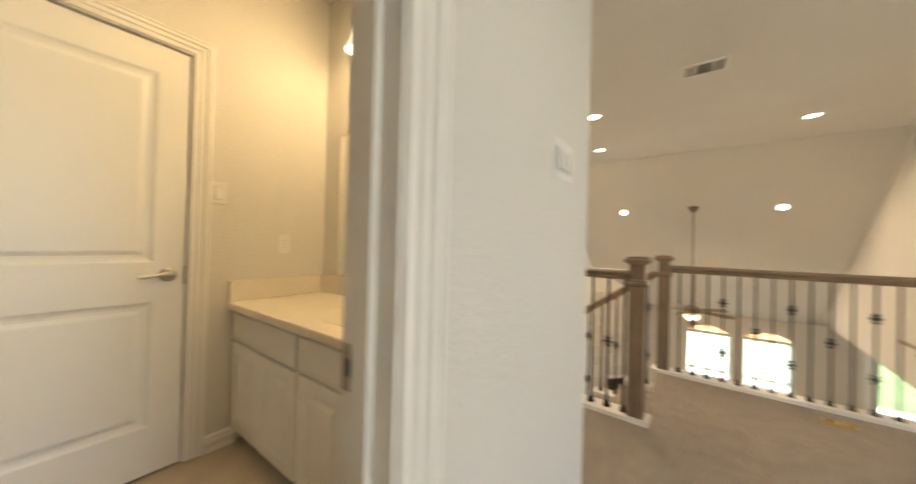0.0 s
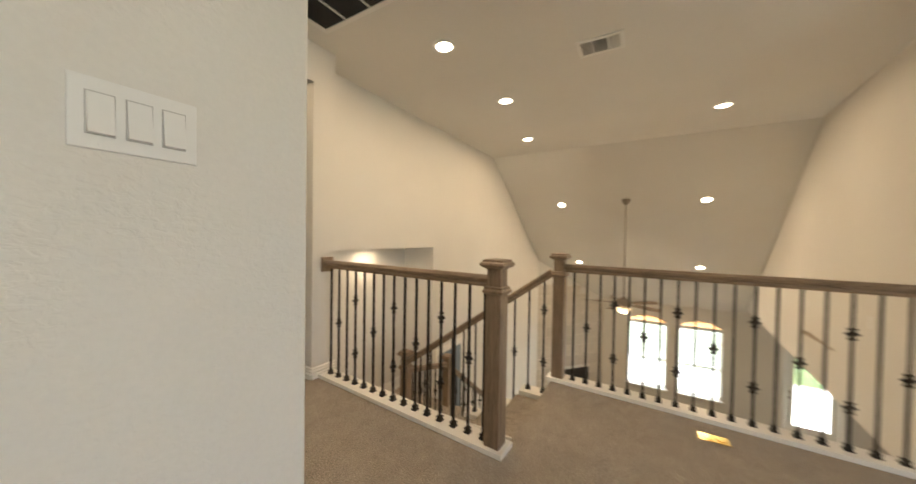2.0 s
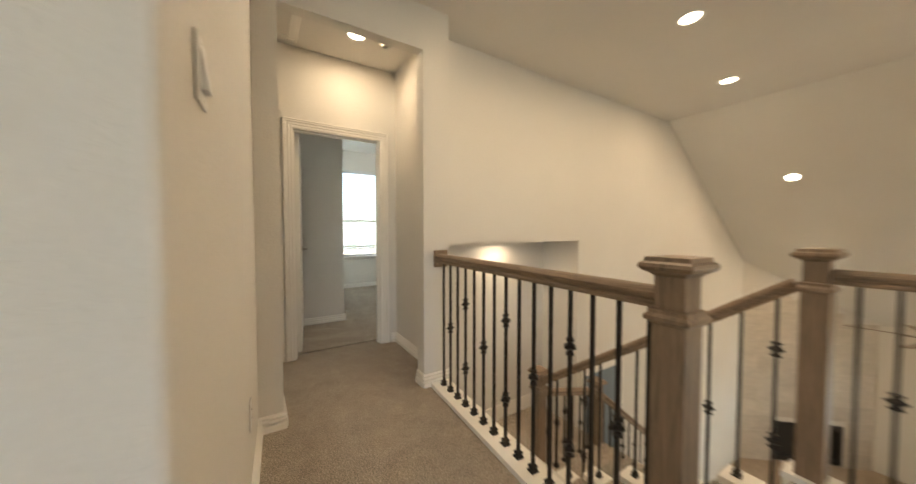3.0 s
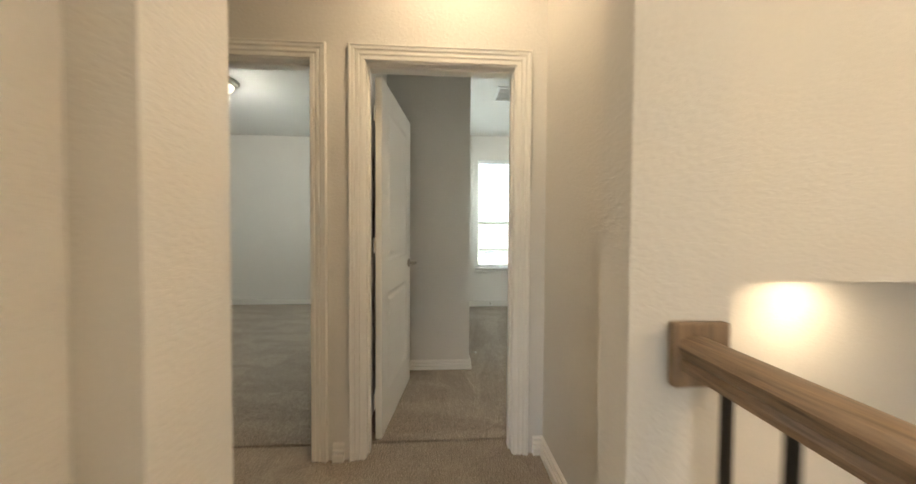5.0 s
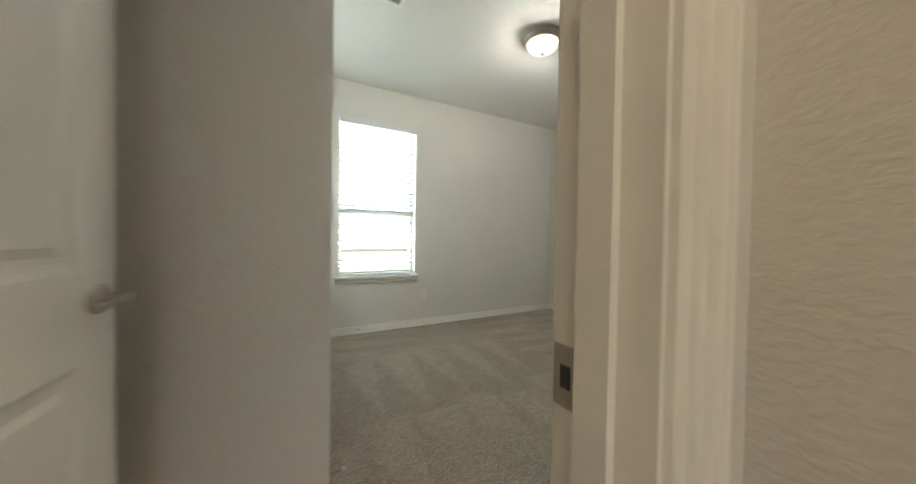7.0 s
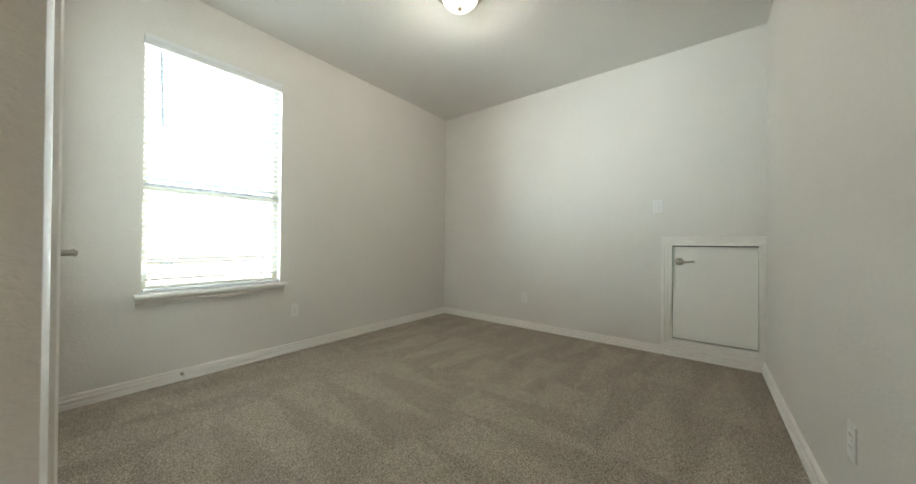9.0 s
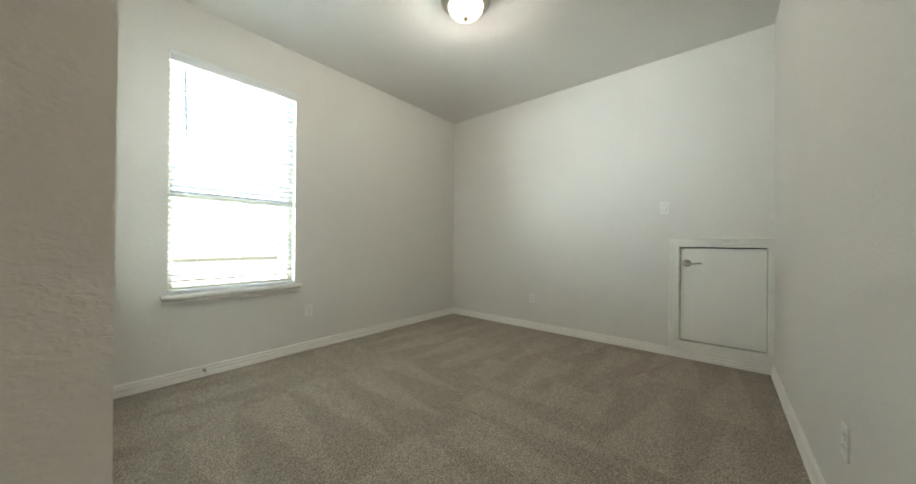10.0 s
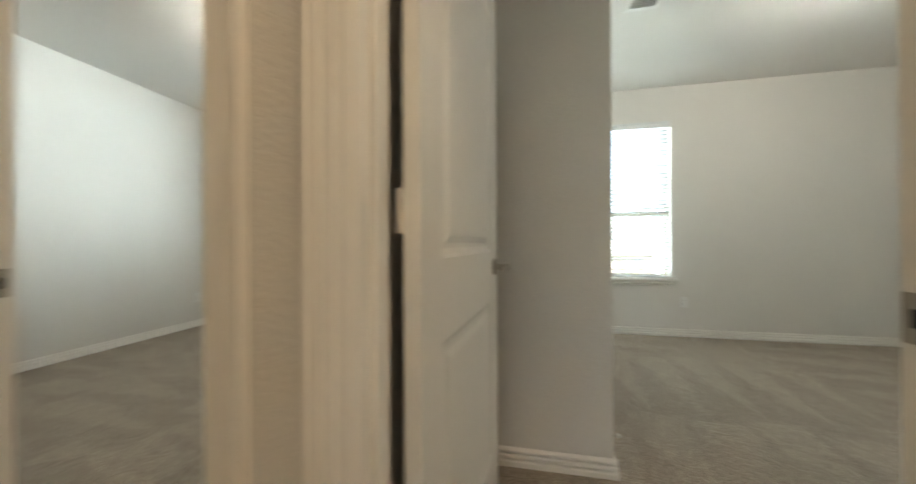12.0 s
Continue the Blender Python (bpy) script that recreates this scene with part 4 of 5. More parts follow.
def flush_light(m, watts):
    o = thing("flush_mount_light", m, "flush-mount ceiling light with nickel pan and lit frosted bowl", "ceiling light", "flush-mount ceiling lights")
    part("pan", lathe([(0.0, 0.0), (0.168, 0.0), (0.176, -0.006), (0.176, -0.014), (0.168, -0.021), (0.160, -0.022), (0.158, -0.028), (0.146, -0.040), (0.130, -0.050), (0.122, -0.051), (0.0, -0.046)], 48), M_NICKEL, o, "brushed nickel pan", True)
    part("bowl", lathe([(0.126, -0.040), (0.128, -0.052), (0.120, -0.078), (0.098, -0.102), (0.065, -0.120), (0.030, -0.129), (0.0, -0.131)], 36), M_BOWL, o, "glowing frosted glass bowl", True).visible_shadow = False
    part("finial", lathe([(0.0, -0.128), (0.013, -0.130), (0.014, -0.138), (0.008, -0.146), (0.0, -0.150)], 14), M_NICKEL, o, "small nickel finial", True)
    data = bpy.data.lights.new("bowl_lamp", "POINT")
    data.energy, data.color, data.shadow_soft_size = watts, (1.0, 0.935, 0.83), 0.05
    new("bowl_lamp", data).matrix_world = m @ Matrix.Translation((0, 0, -0.085))
    return o


flush_light(pose(3.80, 5.055, CEIL), 4.1)
flush_light(pose(-0.415, 5.02, CEIL), 4.4)


def supply_vent(m, w, d, label, ways=3):
    o = thing("ceiling_vent", m, label, "air vent")
    f = bmesh.new()
    b = 0.03
    for x0, x1, y0, y1 in ((-w / 2, w / 2, -d / 2, -d / 2 + b), (-w / 2, w / 2, d / 2 - b, d / 2), (-w / 2, -w / 2 + b, -d / 2 + b, d / 2 - b), (w / 2 - b, w / 2, -d / 2 + b, d / 2 - b)):
        bx(f, x0, x1, y0, y1, -0.010, 0.0, 0.002)
    part("frame", f, M_VENT, o)
    part("backing", box(-w / 2 + b, w / 2 - b, -d / 2 + b, d / 2 - b, -0.003, -0.001), M_GRILLE, o)
    iw = w - 2 * b
    n = max(6, int(iw / 0.014))
    for i in range(n):
        x = -iw / 2 + iw * (i + 0.5) / n
        side = -1 if x < -iw * 0.2 else 1 if x > iw * 0.2 else 0
        s = box(-0.0012, 0.0012, -d / 2 + b, d / 2 - b, -0.006, 0.006)
        bmesh.ops.transform(s, matrix=Matrix.Translation((x, 0, -0.0075)) @ Matrix.Rotation(radians(38 * side), 4, "Y"), verts=s.verts)
        part("slat", s, M_VENT, o)
    for x in (-iw * 0.2, iw * 0.2):
        part("divider", box(x - 0.004, x + 0.004, -d / 2 + b, d / 2 - b, -0.012, -0.004), M_VENT, o)
    return o


supply_vent(pose(3.35, 0.21, CEIL, 0, 0, 90), 0.34, 0.24, "white stamped-steel ceiling supply vent with three louvre banks")
supply_vent(pose(2.57, 5.13, CEIL, 0, 0, 90), 0.36, 0.23, "white stamped-steel bedroom ceiling supply vent")

ret = thing("return_air_grille", pose(1.93, 1.62, CEIL), "large white ceiling return grille with dark slots", "air vent")
rf = bmesh.new()
for x0, x1, y0, y1 in ((-0.25, 0.25, -0.38, -0.345), (-0.25, 0.25, 0.345, 0.38), (-0.25, -0.215, -0.345, 0.345), (0.215, 0.25, -0.345, 0.345)):
    bx(rf, x0, x1, y0, y1, -0.012, 0.0, 0.002)
part("frame", rf, M_VENT, ret)
part("backing", box(-0.215, 0.215, -0.345, 0.345, -0.003, -0.001), M_SLOT, ret)
for i in range(30):
    x = -0.208 + 0.0143 * i
    s = box(-0.0015, 0.0015, -0.345, 0.345, -0.005, 0.005)
    bmesh.ops.transform(s, matrix=Matrix.Translation((x, 0, -0.008)) @ Matrix.Rotation(radians(40), 4, "Y"), verts=s.verts)
    part("slat", s, M_GRILLE, ret)
for y in (-0.12, 0.12):
    part("bar", box(-0.215, 0.215, y - 0.006, y + 0.006, -0.013, -0.004), M_VENT, ret)

smoke = thing("smoke_detector", pose(2.135, 2.76, CEIL), "round white smoke detector on the vestibule ceiling", "smoke detector")
part("base", lathe([(0, 0), (0.066, 0), (0.066, -0.010), (0, -0.010)], 28), M_PLATE, smoke, soft=True)
part("cover", lathe([(0, -0.010), (0.058, -0.010), (0.057, -0.026), (0.044, -0.036), (0.020, -0.039), (0, -0.039)], 28), M_PLATE, smoke, soft=True)
part("sensor_ring", lathe([(0.018, -0.0385), (0.030, -0.0385), (0.030, -0.043), (0.018, -0.043)], 20, ring=True), M_VENT, smoke, soft=True)

hatch = thing("attic_hatch", pose(1.15, 2.86, CEIL), "white attic hatch framed with moulding in the ceiling", "attic hatch")
part("panel", box(-0.27, 0.27, -0.22, 0.22, -0.006, 0.0), M_CEIL, hatch)
hf = bmesh.new()
for x0, x1, y0, y1 in ((-0.35, 0.35, -0.30, -0.23), (-0.35, 0.35, 0.23, 0.30), (-0.35, -0.28, -0.23, 0.23), (0.28, 0.35, -0.23, 0.23)):
    bx(hf, x0, x1, y0, y1, -0.014, 0.0, 0.004)
    cx, cy, ax, ay = (x0 + x1) / 2, (y0 + y1) / 2, (x1 - x0) / 2 - 0.022, (y1 - y0) / 2 - 0.022
    bx(hf, cx - ax, cx + ax, cy - ay, cy + ay, -0.020, -0.014, 0.002)
part("frame", hf, M_TRIM, hatch)

# brass floor outlet
fo = thing("floor_outlet", pose(2.995, -0.51, 0.0, 0, 0, 2), "polished brass floor outlet with two lids set in carpet", "floor outlet")
part("plate", box(-0.04, 0.04, -0.075, 0.075, 0.0, 0.006, 0.002), M_BRASS, fo)
for y in (-0.034, 0.034):
    part("lid", cyl(bmesh.new(), 0.024, 0.004, Matrix.Translation((0, y, 0.008)), 20), M_BRASS, fo)

# ---------------------------------------------------------------- wall plates and stops
switch_plate("light_switch", pose(0.795, 0.63, 1.372), 3, "white three-gang rocker switch plate on textured wall")
switch_plate("light_switch", pose(1.1275, 0.84, 1.405, 0, 0, 87.5), 1, "white single rocker switch plate beside the wall corner")
outlet_plate("outlet", pose(1.163, 1.66, 0.39, 0, 0, 87.5), "white duplex outlet low on the hall wall")
outlet_plate("outlet", pose(0.62, 0.63, 0.36), "white duplex outlet low on the loft wall")
outlet_plate("outlet", pose(3.44, YW, 0.38), "white duplex outlet under the bedroom window")
outlet_plate("outlet", pose(5.51, 5.39, 0.37, 0, 0, -90), "white duplex outlet on the bedroom wall")
outlet_plate("outlet", pose(3.675, YB, 0.375, 0, 0, 180), "white duplex outlet beside the bedroom door")
switch_plate("light_switch", pose(2.68, YB, 1.34, 0, 0, 180), 2, "white two-gang rocker switch plate beside the bedroom door")
outlet_plate("outlet", pose(-2.27, 6.05, 0.37, 0, 0, 90), "white duplex outlet on the empty bedroom wall")
switch_plate("light_switch", pose(5.51, 4.07, 1.35, 0, 0, -90), 1, "white rocker switch above the access door")
switch_plate("light_switch", pose(4.92, -1.89, 0.47, 0, 0, 176), 1, "white switch plate on the tall living room wall")
switch_plate("light_switch", pose(5.86, 2.453, -0.69), 1, "white switch plate by the lower stair flight")


def door_stop(m):
    s = thing("door_stop", m, "nickel spring door stop with white rubber tip on the baseboard", "door stop")
    part("base", lathe([(0, 0), (0.011, 0), (0.011, 0.006), (0, 0.008)], 14), M_NICKEL, s, soft=True)
    part("spring", lathe([(0.0055, 0.006)] + [(0.0055 + 0.0012 * (i % 2), 0.008 + 0.0022 * i) for i in range(26)] + [(0.0055, 0.066)], 10), M_NICKEL, s)
    part("tip", lathe([(0, 0.064), (0.009, 0.064), (0.009, 0.076), (0, 0.078)], 12), M_PLATE, s, "white rubber tip", True)
    return s


door_stop(pose(2.116, 4.52, 0.06, 0, 90, 0))
door_stop(pose(2.665, YW - 0.016, 0.06, 90, 0, 0))

# ---------------------------------------------------------------- bathroom
vanity = thing("vanity_cabinet", pose(0.53, 1.62, 0.0), "white painted bathroom vanity with raised-panel doors", "vanity cabinet")
part("body", box(0.02, 0.525, -0.80, 0.705, 0.09, 0.735), M_TRIM, vanity)
part("toe_kick", box(0.08, 0.525, -0.80, 0.705, 0.0, 0.09), M_TRIM, vanity)


def raised(y0, y1, z0, z1, flat=False):
    """A cabinet front: a slab with a raised panel, its face towards -x."""
    bm = bmesh.new()
    steps = [(0.0, 0.019), (0.0, 0.003), (0.003, 0.0)]
    if not flat:
        steps += [(0.052, 0.0), (0.056, 0.006), (0.066, 0.007), (0.085, -0.003), (0.090, -0.003)]
    rings = [[bm.verts.new((d, u, z)) for u, z in ((y0 + k, z0 + k), (y1 - k, z0 + k), (y1 - k, z1 - k), (y0 + k, z1 - k))] for k, d in steps]
    for a, b in zip(rings, rings[1:]):
        for i in range(4):
            bm.faces.new((a[i], a[(i + 1) % 4], b[(i + 1) % 4], b[i]))
    bm.faces.new(rings[0]), bm.faces.new(rings[-1])
    bmesh.ops.recalc_face_normals(bm, faces=bm.faces)
    return bm


for k in range(2):
    y1 = 0.690 - 0.690 * k
    part("drawer_front", raised(y1 - 0.665, y1, 0.575, 0.715, True), M_TRIM, vanity)
    part("cabinet_door", raised(y1 - 0.330, y1, 0.105, 0.560), M_TRIM, vanity)
    part("cabinet_door", raised(y1 - 0.665, y1 - 0.335, 0.105, 0.560), M_TRIM, vanity)
top = thing("bathroom_worktop", pose(0.53, 1.62, 0.735), "cream cultured marble vanity top with backsplash", "vanity top")
tb = bmesh.new()
bx(tb, -0.02, 0.528, -0.81, 0.708, 0.0, 0.038, 0.006)
part("counter", tb, M_COUNTER, top)
part("backsplash", box(0.510, 0.529, -0.81, 0.708, 0.039, 0.153, 0.003), M_COUNTER, top)
part("side_splash", box(-0.018, 0.509, 0.690, 0.709, 0.039, 0.153, 0.003), M_COUNTER, top)
part("basin", lathe([(0.0, 0.037), (0.12, 0.0385), (0.19, 0.0395), (0.205, 0.041), (0.205, 0.0385), (0.0, 0.036)], 32, None, Matrix.Translation((0.25, -0.12, 0.0)) @ Matrix.Diagonal((0.85, 1.15, 1, 1))), M_COUNTER, top, "shallow oval basin", True)
mir = thing("bath_mirror", pose(1.058, 1.55, 0.92), "plain frameless mirror above the vanity", "mirror")
part("glass", box(-0.006, 0.0, -0.72, 0.60, -0.02, 0.87), M_MIRROR, mir)
switch_plate("light_switch", pose(0.455, 2.33, 1.355), 1, "white rocker switch beside the bathroom door")
outlet_plate("outlet", pose(0.795, 2.33, 1.09), "white outlet above the vanity splash")
vl = thing("vanity_light", pose(1.058, 1.615, 2.33), "vanity light with lit bell glass shades", "wall lamp")
part("back_plate", box(-0.02, 0.0, -0.36, 0.36, -0.05, 0.05, 0.008), M_NICKEL, vl)
for y in (-0.26, 0.0, 0.26):
    part("arm", cyl(bmesh.new(), 0.008, 0.09, Matrix.Translation((-0.06, y, 0.0)) @ pose(0, 0, 0, 0, 90), 10), M_NICKEL, vl)
    part("shade", lathe([(0.022, 0.02), (0.030, 0.01), (0.034, -0.02), (0.040, -0.06), (0.060, -0.12), (0.056, -0.12), (0.0, -0.05)], 24, None, Matrix.Translation((-0.105, y, 0.0))), M_BOWL, vl, "glowing frosted bell shade", True)
for y in (1.355, 1.615, 1.875):
    shade_lamp = bpy.data.lights.new("vanity_lamp", "POINT")
    shade_lamp.energy, shade_lamp.color, shade_lamp.shadow_soft_size = 0.5, BATH, 0.04
    new("vanity_lamp", shade_lamp).location = (0.953, y, 2.17)
# unseen fill added under the bath ceiling to even out the walls; no fixture
lamp("bath_ceiling_lamp", pose(0.3, 1.45, CEIL - 0.02), 1.1, 0.3, BATH)

# bath seen through the far opening of the loft
wall_along_y("wall_far_bath", -4.38, -1.95, 4.25, 4.36, 0, CEIL, [(-3.60, -2.82, 0, DOOR_H + 0.018)])
casing("trim_far_bath_door", "y", -3.576, -2.844, 4.25, -1, DOOR_H)
jamb("jamb_far_bath", "y", -3.58, -2.84, 4.25, 4.36, DOOR_H, 4.29, 4.32)
wall_along_y("wall_far_bath_east", -4.38, -1.95, 5.35, 5.45, 0, CEIL)
strike_plate("strike_plate", pose(4.34, -2.84, 0.93))
fv = thing("far_vanity", pose(4.80, -3.3, 0.0), "white vanity cabinet in the far bathroom", "vanity cabinet")
part("body", box(0.02, 0.54, -0.7, 0.7, 0.09, 0.75), M_TRIM, fv)
part("toe_kick", box(0.08, 0.54, -0.7, 0.7, 0, 0.09), M_TRIM, fv)
for k in range(3):
    part("drawer_front", raised(-0.69 + 0.46 * k, -0.24 + 0.46 * k, 0.58, 0.735, True), M_TRIM, fv)
    part("cabinet_door", raised(-0.69 + 0.46 * k, -0.24 + 0.46 * k, 0.105, 0.565), M_TRIM, fv)
ft = thing("bathroom_worktop", pose(4.80, -3.3, 0.75), "cream vanity top in the far bathroom", "vanity top")
part("counter", box(-0.02, 0.54, -0.71, 0.71, 0, 0.038, 0.006), M_COUNTER, ft)
part("backsplash", box(0.52, 0.54, -0.71, 0.71, 0.039, 0.135), M_COUNTER, ft)
fau = thing("faucet", pose(5.16, -3.02, 0.788), "chrome two-handle basin faucet", "faucet")
part("spout", cyl(bmesh.new(), 0.010, 0.16, Matrix.Translation((-0.06, 0, 0.10)) @ pose(0, 0, 0, 0, 60), 12), M_CHROME, fau)
part("column", cyl(bmesh.new(), 0.016, 0.13, Matrix.Translation((0, 0, 0.065)), 14), M_CHROME, fau)
for y in (-0.08, 0.08):
    part("handle", cyl(bmesh.new(), 0.017, 0.05, Matrix.Translation((0, y, 0.025)), 12, 0.010), M_CHROME, fau)
fm = thing("bath_mirror", pose(5.348, -3.3, 0.92), "plain frameless mirror in the far bathroom", "mirror")
part("glass", box(-0.006, 0, -0.68, 0.60, 0, 0.93), M_MIRROR, fm)
fl = thing("vanity_light", pose(5.348, -3.1, 2.06), "vanity light with lit bell shades in the far bathroom", "wall lamp")
part("back_plate", box(-0.02, 0, -0.3, 0.3, -0.05, 0.05, 0.008), M_NICKEL, fl)
for y in (-0.2, 0.0, 0.2):
    part("shade", lathe([(0.022, 0.02), (0.030, 0.01), (0.034, -0.02), (0.040, -0.06), (0.060, -0.12), (0.056, -0.12), (0.0, -0.05)], 20, None, Matrix.Translation((-0.105, y, 0.0))), M_BOWL, fl, "glowing frosted bell shade", True)
    part("arm", cyl(bmesh.new(), 0.008, 0.09, Matrix.Translation((-0.06, y, 0)) @ pose(0, 0, 0, 0, 90), 10), M_NICKEL, fl)
lamp("far_bath_lamp", pose(4.95, -3.1, 1.95), 3.5, 0.4, BATH)

# ---------------------------------------------------------------- living room
fan = thing("ceiling_fan", pose(7.44, 0.20, slope_z(7.44)), "nickel ceiling fan on long rod, wooden blades, lit bowl", "ceiling fan")
FZ = -1.97
part("canopy", lathe([(0, 0.03), (0.075, 0.03), (0.075, -0.01), (0.05, -0.06), (0.02, -0.085), (0, -0.085)], 24), M_FANMETAL, fan, soft=True)
part("down_rod", cyl(bmesh.new(), 0.012, 1.80, Matrix.Translation((0, 0, -0.95)), 12), M_FANMETAL, fan)
part("motor", lathe([(0, FZ + 0.12), (0.03, FZ + 0.12), (0.06, FZ + 0.09), (0.13, FZ + 0.07), (0.155, FZ + 0.03), (0.15, FZ - 0.03), (0.10, FZ - 0.07), (0.07, FZ - 0.09), (0, FZ - 0.09)], 32), M_FANMETAL, fan, soft=True)
M_BLADE = wood("walnut_fan_blade", (0.27, 0.205, 0.15), (0, 0, 0), (6, 6, 6))
for k in range(5):
    a = Matrix.Rotation(radians(20 + 72 * k), 4, "Z")
    bl = bmesh.new()
    outline = [(0.20, -0.05), (0.30, -0.062), (0.55, -0.070), (0.66, -0.066), (0.70, -0.04), (0.71, 0.0), (0.70, 0.04), (0.66, 0.066), (0.55, 0.070), (0.30, 0.062), (0.20, 0.05)]
    lo = [bl.verts.new((x, y, -0.004)) for x, y in outline]
    hi = [bl.verts.new((x, y, 0.004)) for x, y in outline]
    bl.faces.new(lo), bl.faces.new(hi)
    for i in range(len(outline)):
        j = (i + 1) % len(outline)
        bl.faces.new((lo[i], lo[j], hi[j], hi[i]))
    bmesh.ops.recalc_face_normals(bl, faces=bl.faces)
    bmesh.ops.transform(bl, matrix=Matrix.Translation((0, 0, FZ)) @ a @ Matrix.Rotation(radians(12), 4, "X"), verts=bl.verts)
    part("blade", bl, M_BLADE, fan, "dark wooden fan blade")
    ib = box(0.10, 0.27, -0.018, 0.018, -0.012, -0.005, 0.002)
    bmesh.ops.transform(ib, matrix=Matrix.Translation((0, 0, FZ)) @ a, verts=ib.verts)
    part("blade_iron", ib, M_FANMETAL, fan)
part("bowl", lathe([(0.13, FZ - 0.09), (0.135, FZ - 0.11), (0.115, FZ - 0.15), (0.07, FZ - 0.185), (0, FZ - 0.2)], 28), M_FANBOWL, fan, "glowing frosted glass bowl", True)

fan_lamp = bpy.data.lights.new("fan_lamp", "POINT")
fan_lamp.energy, fan_lamp.color, fan_lamp.shadow_soft_size = 3.0, (1.0, 0.74, 0.46), 0.08
new("fan_lamp", fan_lamp).location = (7.44, 0.20, slope_z(7.44) + FZ - 0.29)

# corner fireplace
FA, FB = Vector((9.46, 2.453, 0)), Vector((XWIN, 0.93, 0))
fdir = (FB - FA).normalized()
flen = (FB - FA).length
fm4 = Matrix.Translation(FA) @ Matrix.Rotation(math.atan2(fdir.y, fdir.x), 4, "Z")
# local: x along the face, -y towards the room
chim = bmesh.new()
for x0, x1, z0, z1 in ((0, 0.60, LOW, 0), (1.81, flen, LOW, 0), (0.60, 1.81, -2.68, 0)):
    zl, zr = slope_z(FA.x + fdir.x * x0) + 0.1, slope_z(FA.x + fdir.x * x1) + 0.1
    vs = [chim.verts.new(v) for v in ((x0, 0, z0), (x1, 0, z0), (x1, 0, zr), (x0, 0, zl), (x0, 0.35, z0), (x1, 0.35, z0), (x1, 0.35, zr), (x0, 0.35, zl))]
    for q in ((0, 1, 2, 3), (5, 4, 7, 6), (4, 0, 3, 7), (1, 5, 6, 2), (3, 2, 6, 7), (4, 5, 1, 0)):
        chim.faces.new([vs[i] for i in q])
wf = structure("wall_fireplace", chim, M_WALL, "diagonal corner wall clad with pale stone tile", "wall")
wf.matrix_world = fm4
fb = thing("fireplace_insert", fm4 @ Matrix.Translation((1.205, 0.02, LOW)), "black metal fireplace insert in the stone wall", "fireplace")
part("firebox", box(-0.59, 0.59, 0.05, 0.45, 0.05, 0.81), M_BLACK, fb)
ff = bmesh.new()
for a, b, c, d in ((-0.60, -0.52, 0.03, 0.82), (0.52, 0.60, 0.03, 0.82), (-0.52, 0.52, 0.03, 0.12), (-0.52, 0.52, 0.70, 0.82)):
    bx(ff, a, b, -0.03, 0.05, c, d, 0.004)
part("surround", ff, M_BLACK, fb)
# tiles of the fireplace face
rowh, tw = 0.305, 0.58
for r in range(11):
    z0 = LOW + rowh * r
    off = 0.0 if r % 2 else tw / 2
    k = -1
    while off + tw * k < flen:
        x0, x1 = max(0.01, off + tw * k), min(flen - 0.01, off + tw * (k + 1))
        k += 1
        if x1 - x0 < 0.05:
            continue
        top_z = min(z0 + rowh, slope_z(FA.x + fdir.x * x1) - 0.01)
        if top_z - z0 < 0.06:
            continue
        if z0 < -2.68 and x1 > 0.58 and x0 < 1.83:
            if x0 < 0.58:
                x1 = 0.58
            elif x1 > 1.83:
                x0 = 1.83
            else:
                continue
            if x1 - x0 < 0.05:
                continue
        t = mesh_ob("stone_tile", box(x0 + 0.003, x1 - 0.003, -0.012 - 0.004 * random.random(), -0.001, z0 + 0.003, top_z - 0.003, 0.002), M_STONE)
        t.parent = wf

# lower doorway beside the stairs
ld = thing("lower_door", pose(4.75, 2.450, -2.58), "blue-grey door in white trim beside the lower flight", "door")
part("slab", box(-0.33, 0.33, -0.012, 0.0, 0.0, 2.02, 0.002), M_BLUEDOOR, ld)
lf = bmesh.new()
for a, b, c, d in ((-0.42, -0.33, 0, 2.11), (0.33, 0.42, 0, 2.11), (-0.33, 0.33, 2.02, 2.11)):
    bx(lf, a, b, -0.02, 0.0, c, d, 0.003)
part("door_trim", lf, M_TRIM, ld)

# ---------------------------------------------------------------- outdoors
GROUND = LOW - 0.15
gr = bmesh.new()
bmesh.ops.create_grid(gr, x_segments=8, y_segments=8, size=1500, matrix=Matrix.Translation((0, 0, GROUND)))
structure("ground", gr, M_GRASS, "mown green lawn reaching to the horizon", "ground")


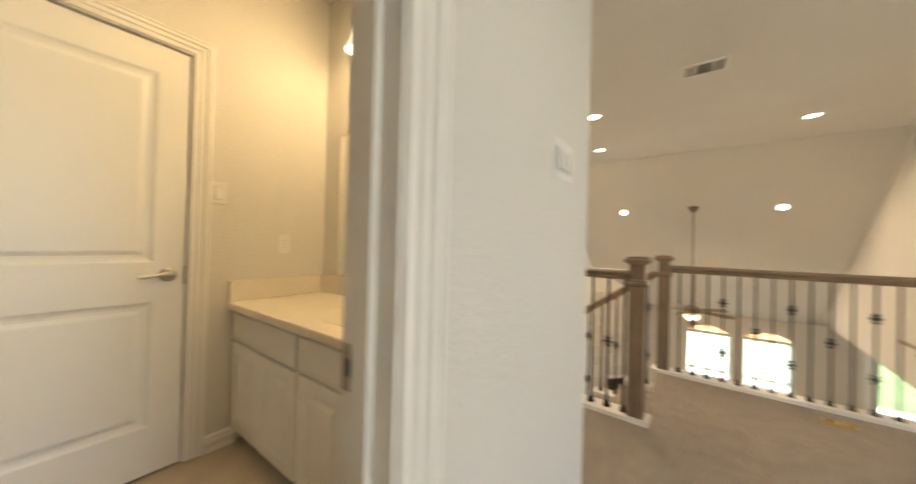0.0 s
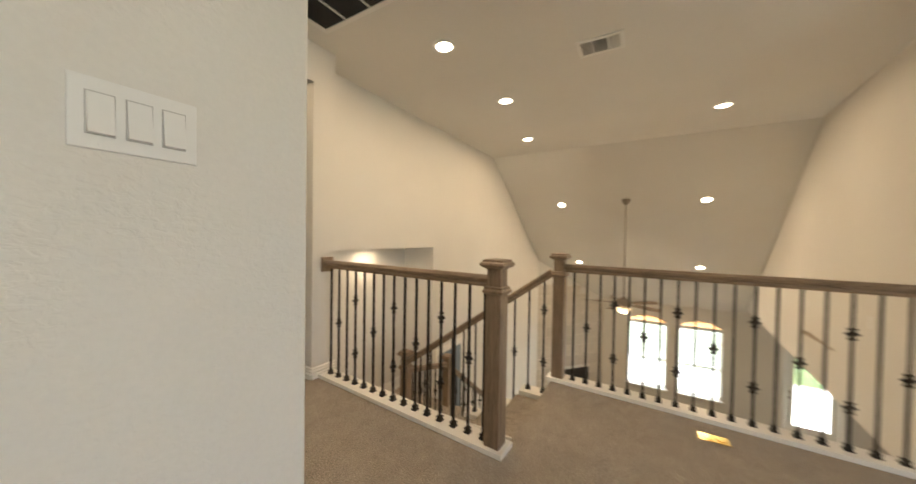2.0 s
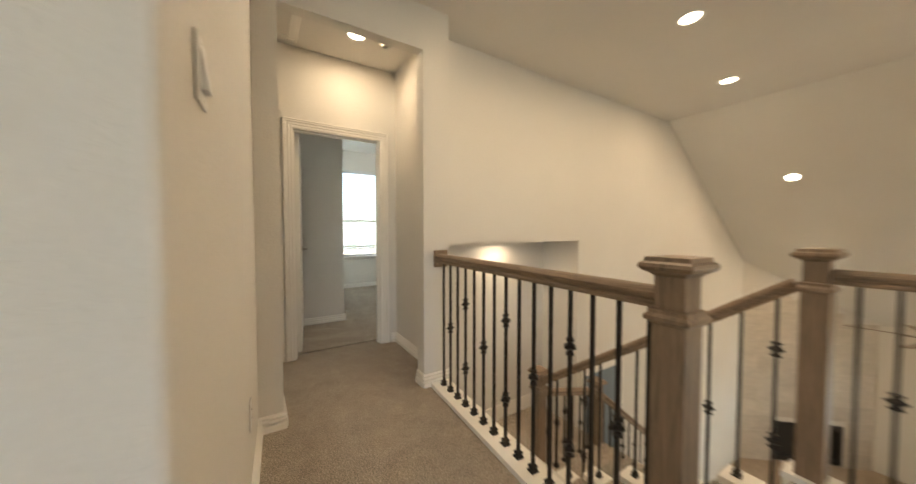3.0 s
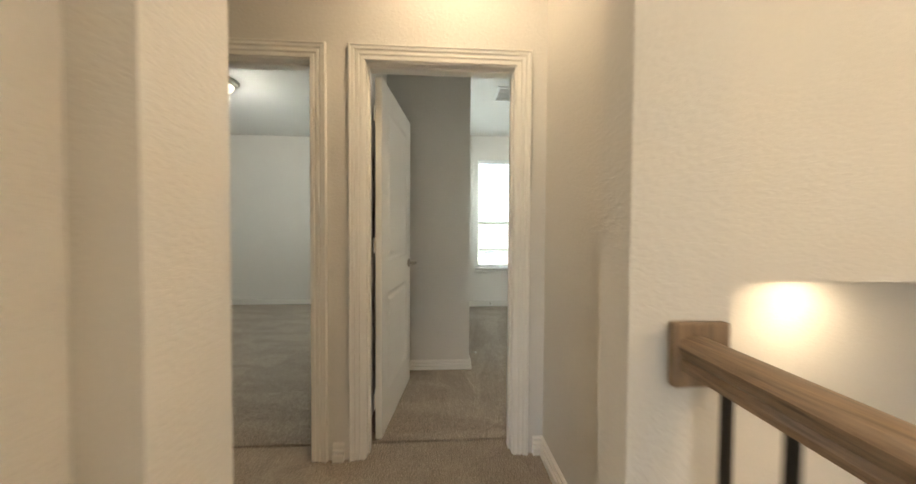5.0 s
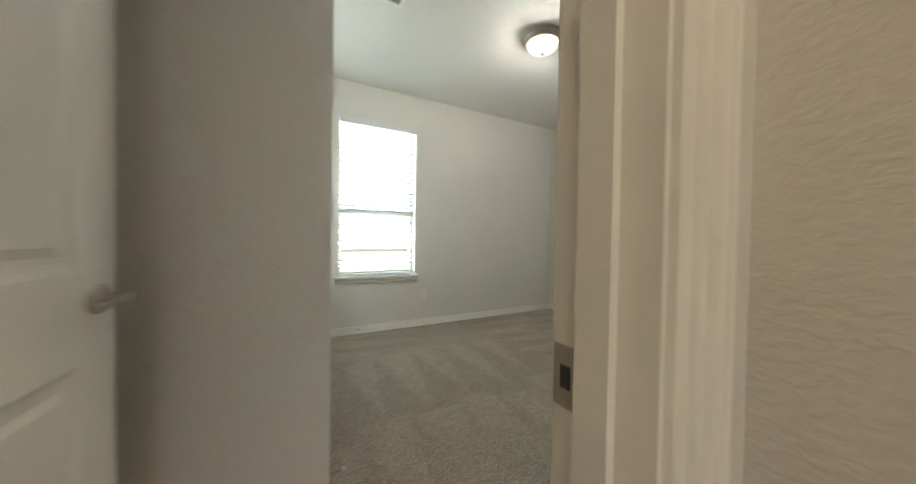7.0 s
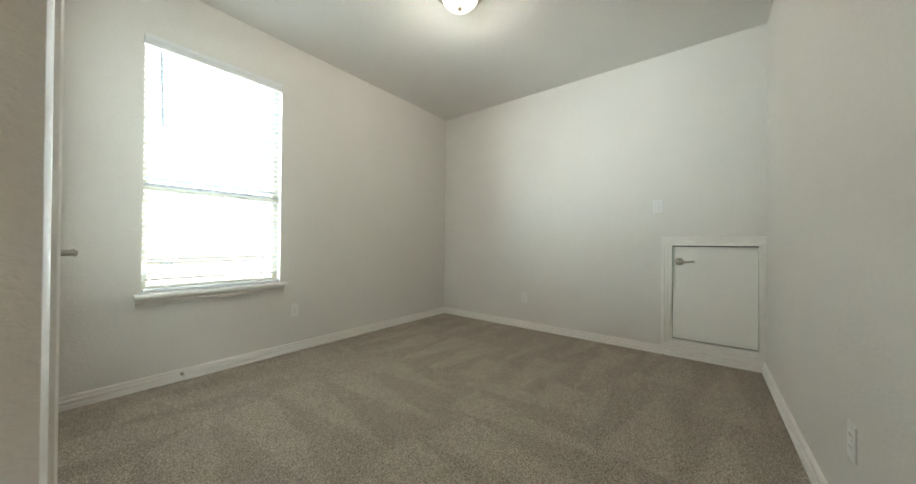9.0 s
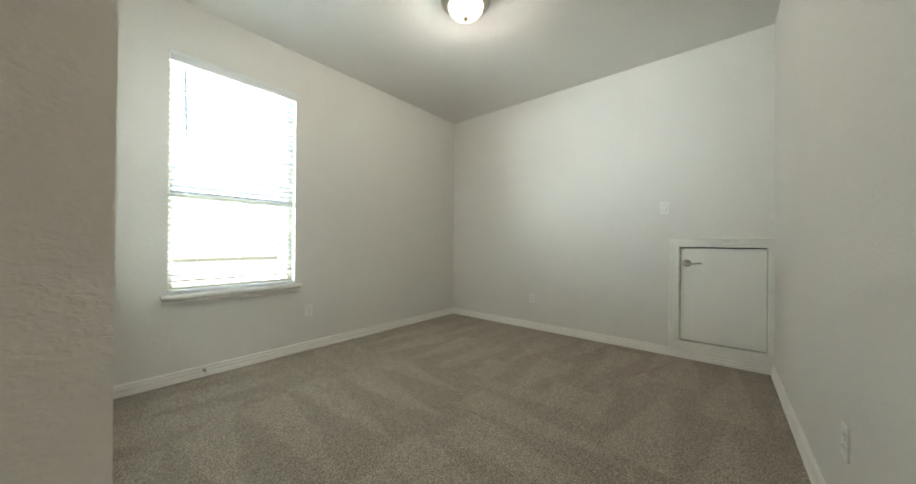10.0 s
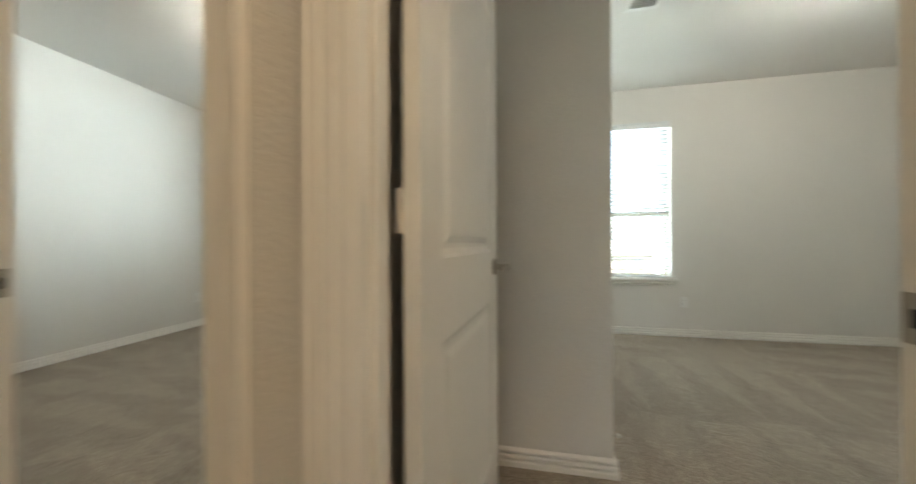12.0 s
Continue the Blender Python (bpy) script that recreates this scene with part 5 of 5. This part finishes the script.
def house(m, w, d, h, rise, label):
    o = thing("house", m, label, "house", "neighbouring houses")
    part("wall", box(-w / 2, w / 2, -d / 2, d / 2, 0, h), M_BRICK, o)
    part("roof", prism([(-w / 2 - 0.5, h - 0.1), (w / 2 + 0.5, h - 0.1), (0, h + rise)], "x", -d / 2 - 0.5, d / 2 + 0.5), M_ROOF, o)
    for x in (-w / 4, w / 4):
        part("window", box(x - 0.6, x + 0.6, -d / 2 - 0.03, -d / 2, 1.0, 2.4), M_FARGLASS, o)
    return o


house(pose(-6, 48, GROUND), 14, 10, 3.0, 3.6, "single-storey brick house with grey shingle roof")
house(pose(12, 52, GROUND, 0, 0, 8), 15, 11, 3.0, 4.0, "brick house with grey shingle roof across the lawn")
house(pose(34, 58, GROUND, 0, 0, -6), 14, 10, 3.0, 3.4, "brick house with a low grey roof")
fence = thing("garden_fence", pose(30, -3, GROUND), "long timber garden fence at the end of the lawn", "fence")
for k in range(40):
    part("board", box(-0.012, 0.012, -10 + 0.5 * k, -9.52 + 0.5 * k, 0, 1.8), M_RAILWOOD, fence)

structure("patio", box(XWIN + 0.14, 15.2, -7.5, 1.5, GROUND - 0.05, LOW - 0.03, 0.01), M_PATIO, "pale broom-finished concrete patio slab", "patio")

# unseen area lamps added to boost the daylight through the windows: from the sides, and thrown up from the ground
# kept beside and below the views through the panes, in place of the open sky to both sides
for cx, cy, dx, watts in (((WX0 + WX1) / 2, YW, -8.6, 480.0), ((WX0 + WX1) / 2, YW, 8.6, 480.0), ((LX0 + LX1) / 2, 6.88, 7.9, 430.0)):
    day_lamp("sky_daylight", look((cx + dx, cy + 6.4, 0.2), (cx, cy, 1.5)), watts, 6.0, 4.0)
for cx, cy in (((WX0 + WX1) / 2, YW), ((LX0 + LX1) / 2, 6.88)):
    day_lamp("ground_daylight", look((cx, cy + 1.8, -0.9), (cx, cy, 1.4)), 8.0, 1.8, 1.2)
day_lamp("window_daylight", pose((SX0 + SX1) / 2, -4.50, 1.5, 90, 0, 0), 5.3, 1.7, 1.6, (0.92, 0.95, 0.99))
day_lamp("sky_daylight", look((XWIN + 3.0, -1.6, -0.75), (XWIN, -1.6, -2.0)), 165.0, 6.5, 2.0, (0.96, 1.0, 0.94))
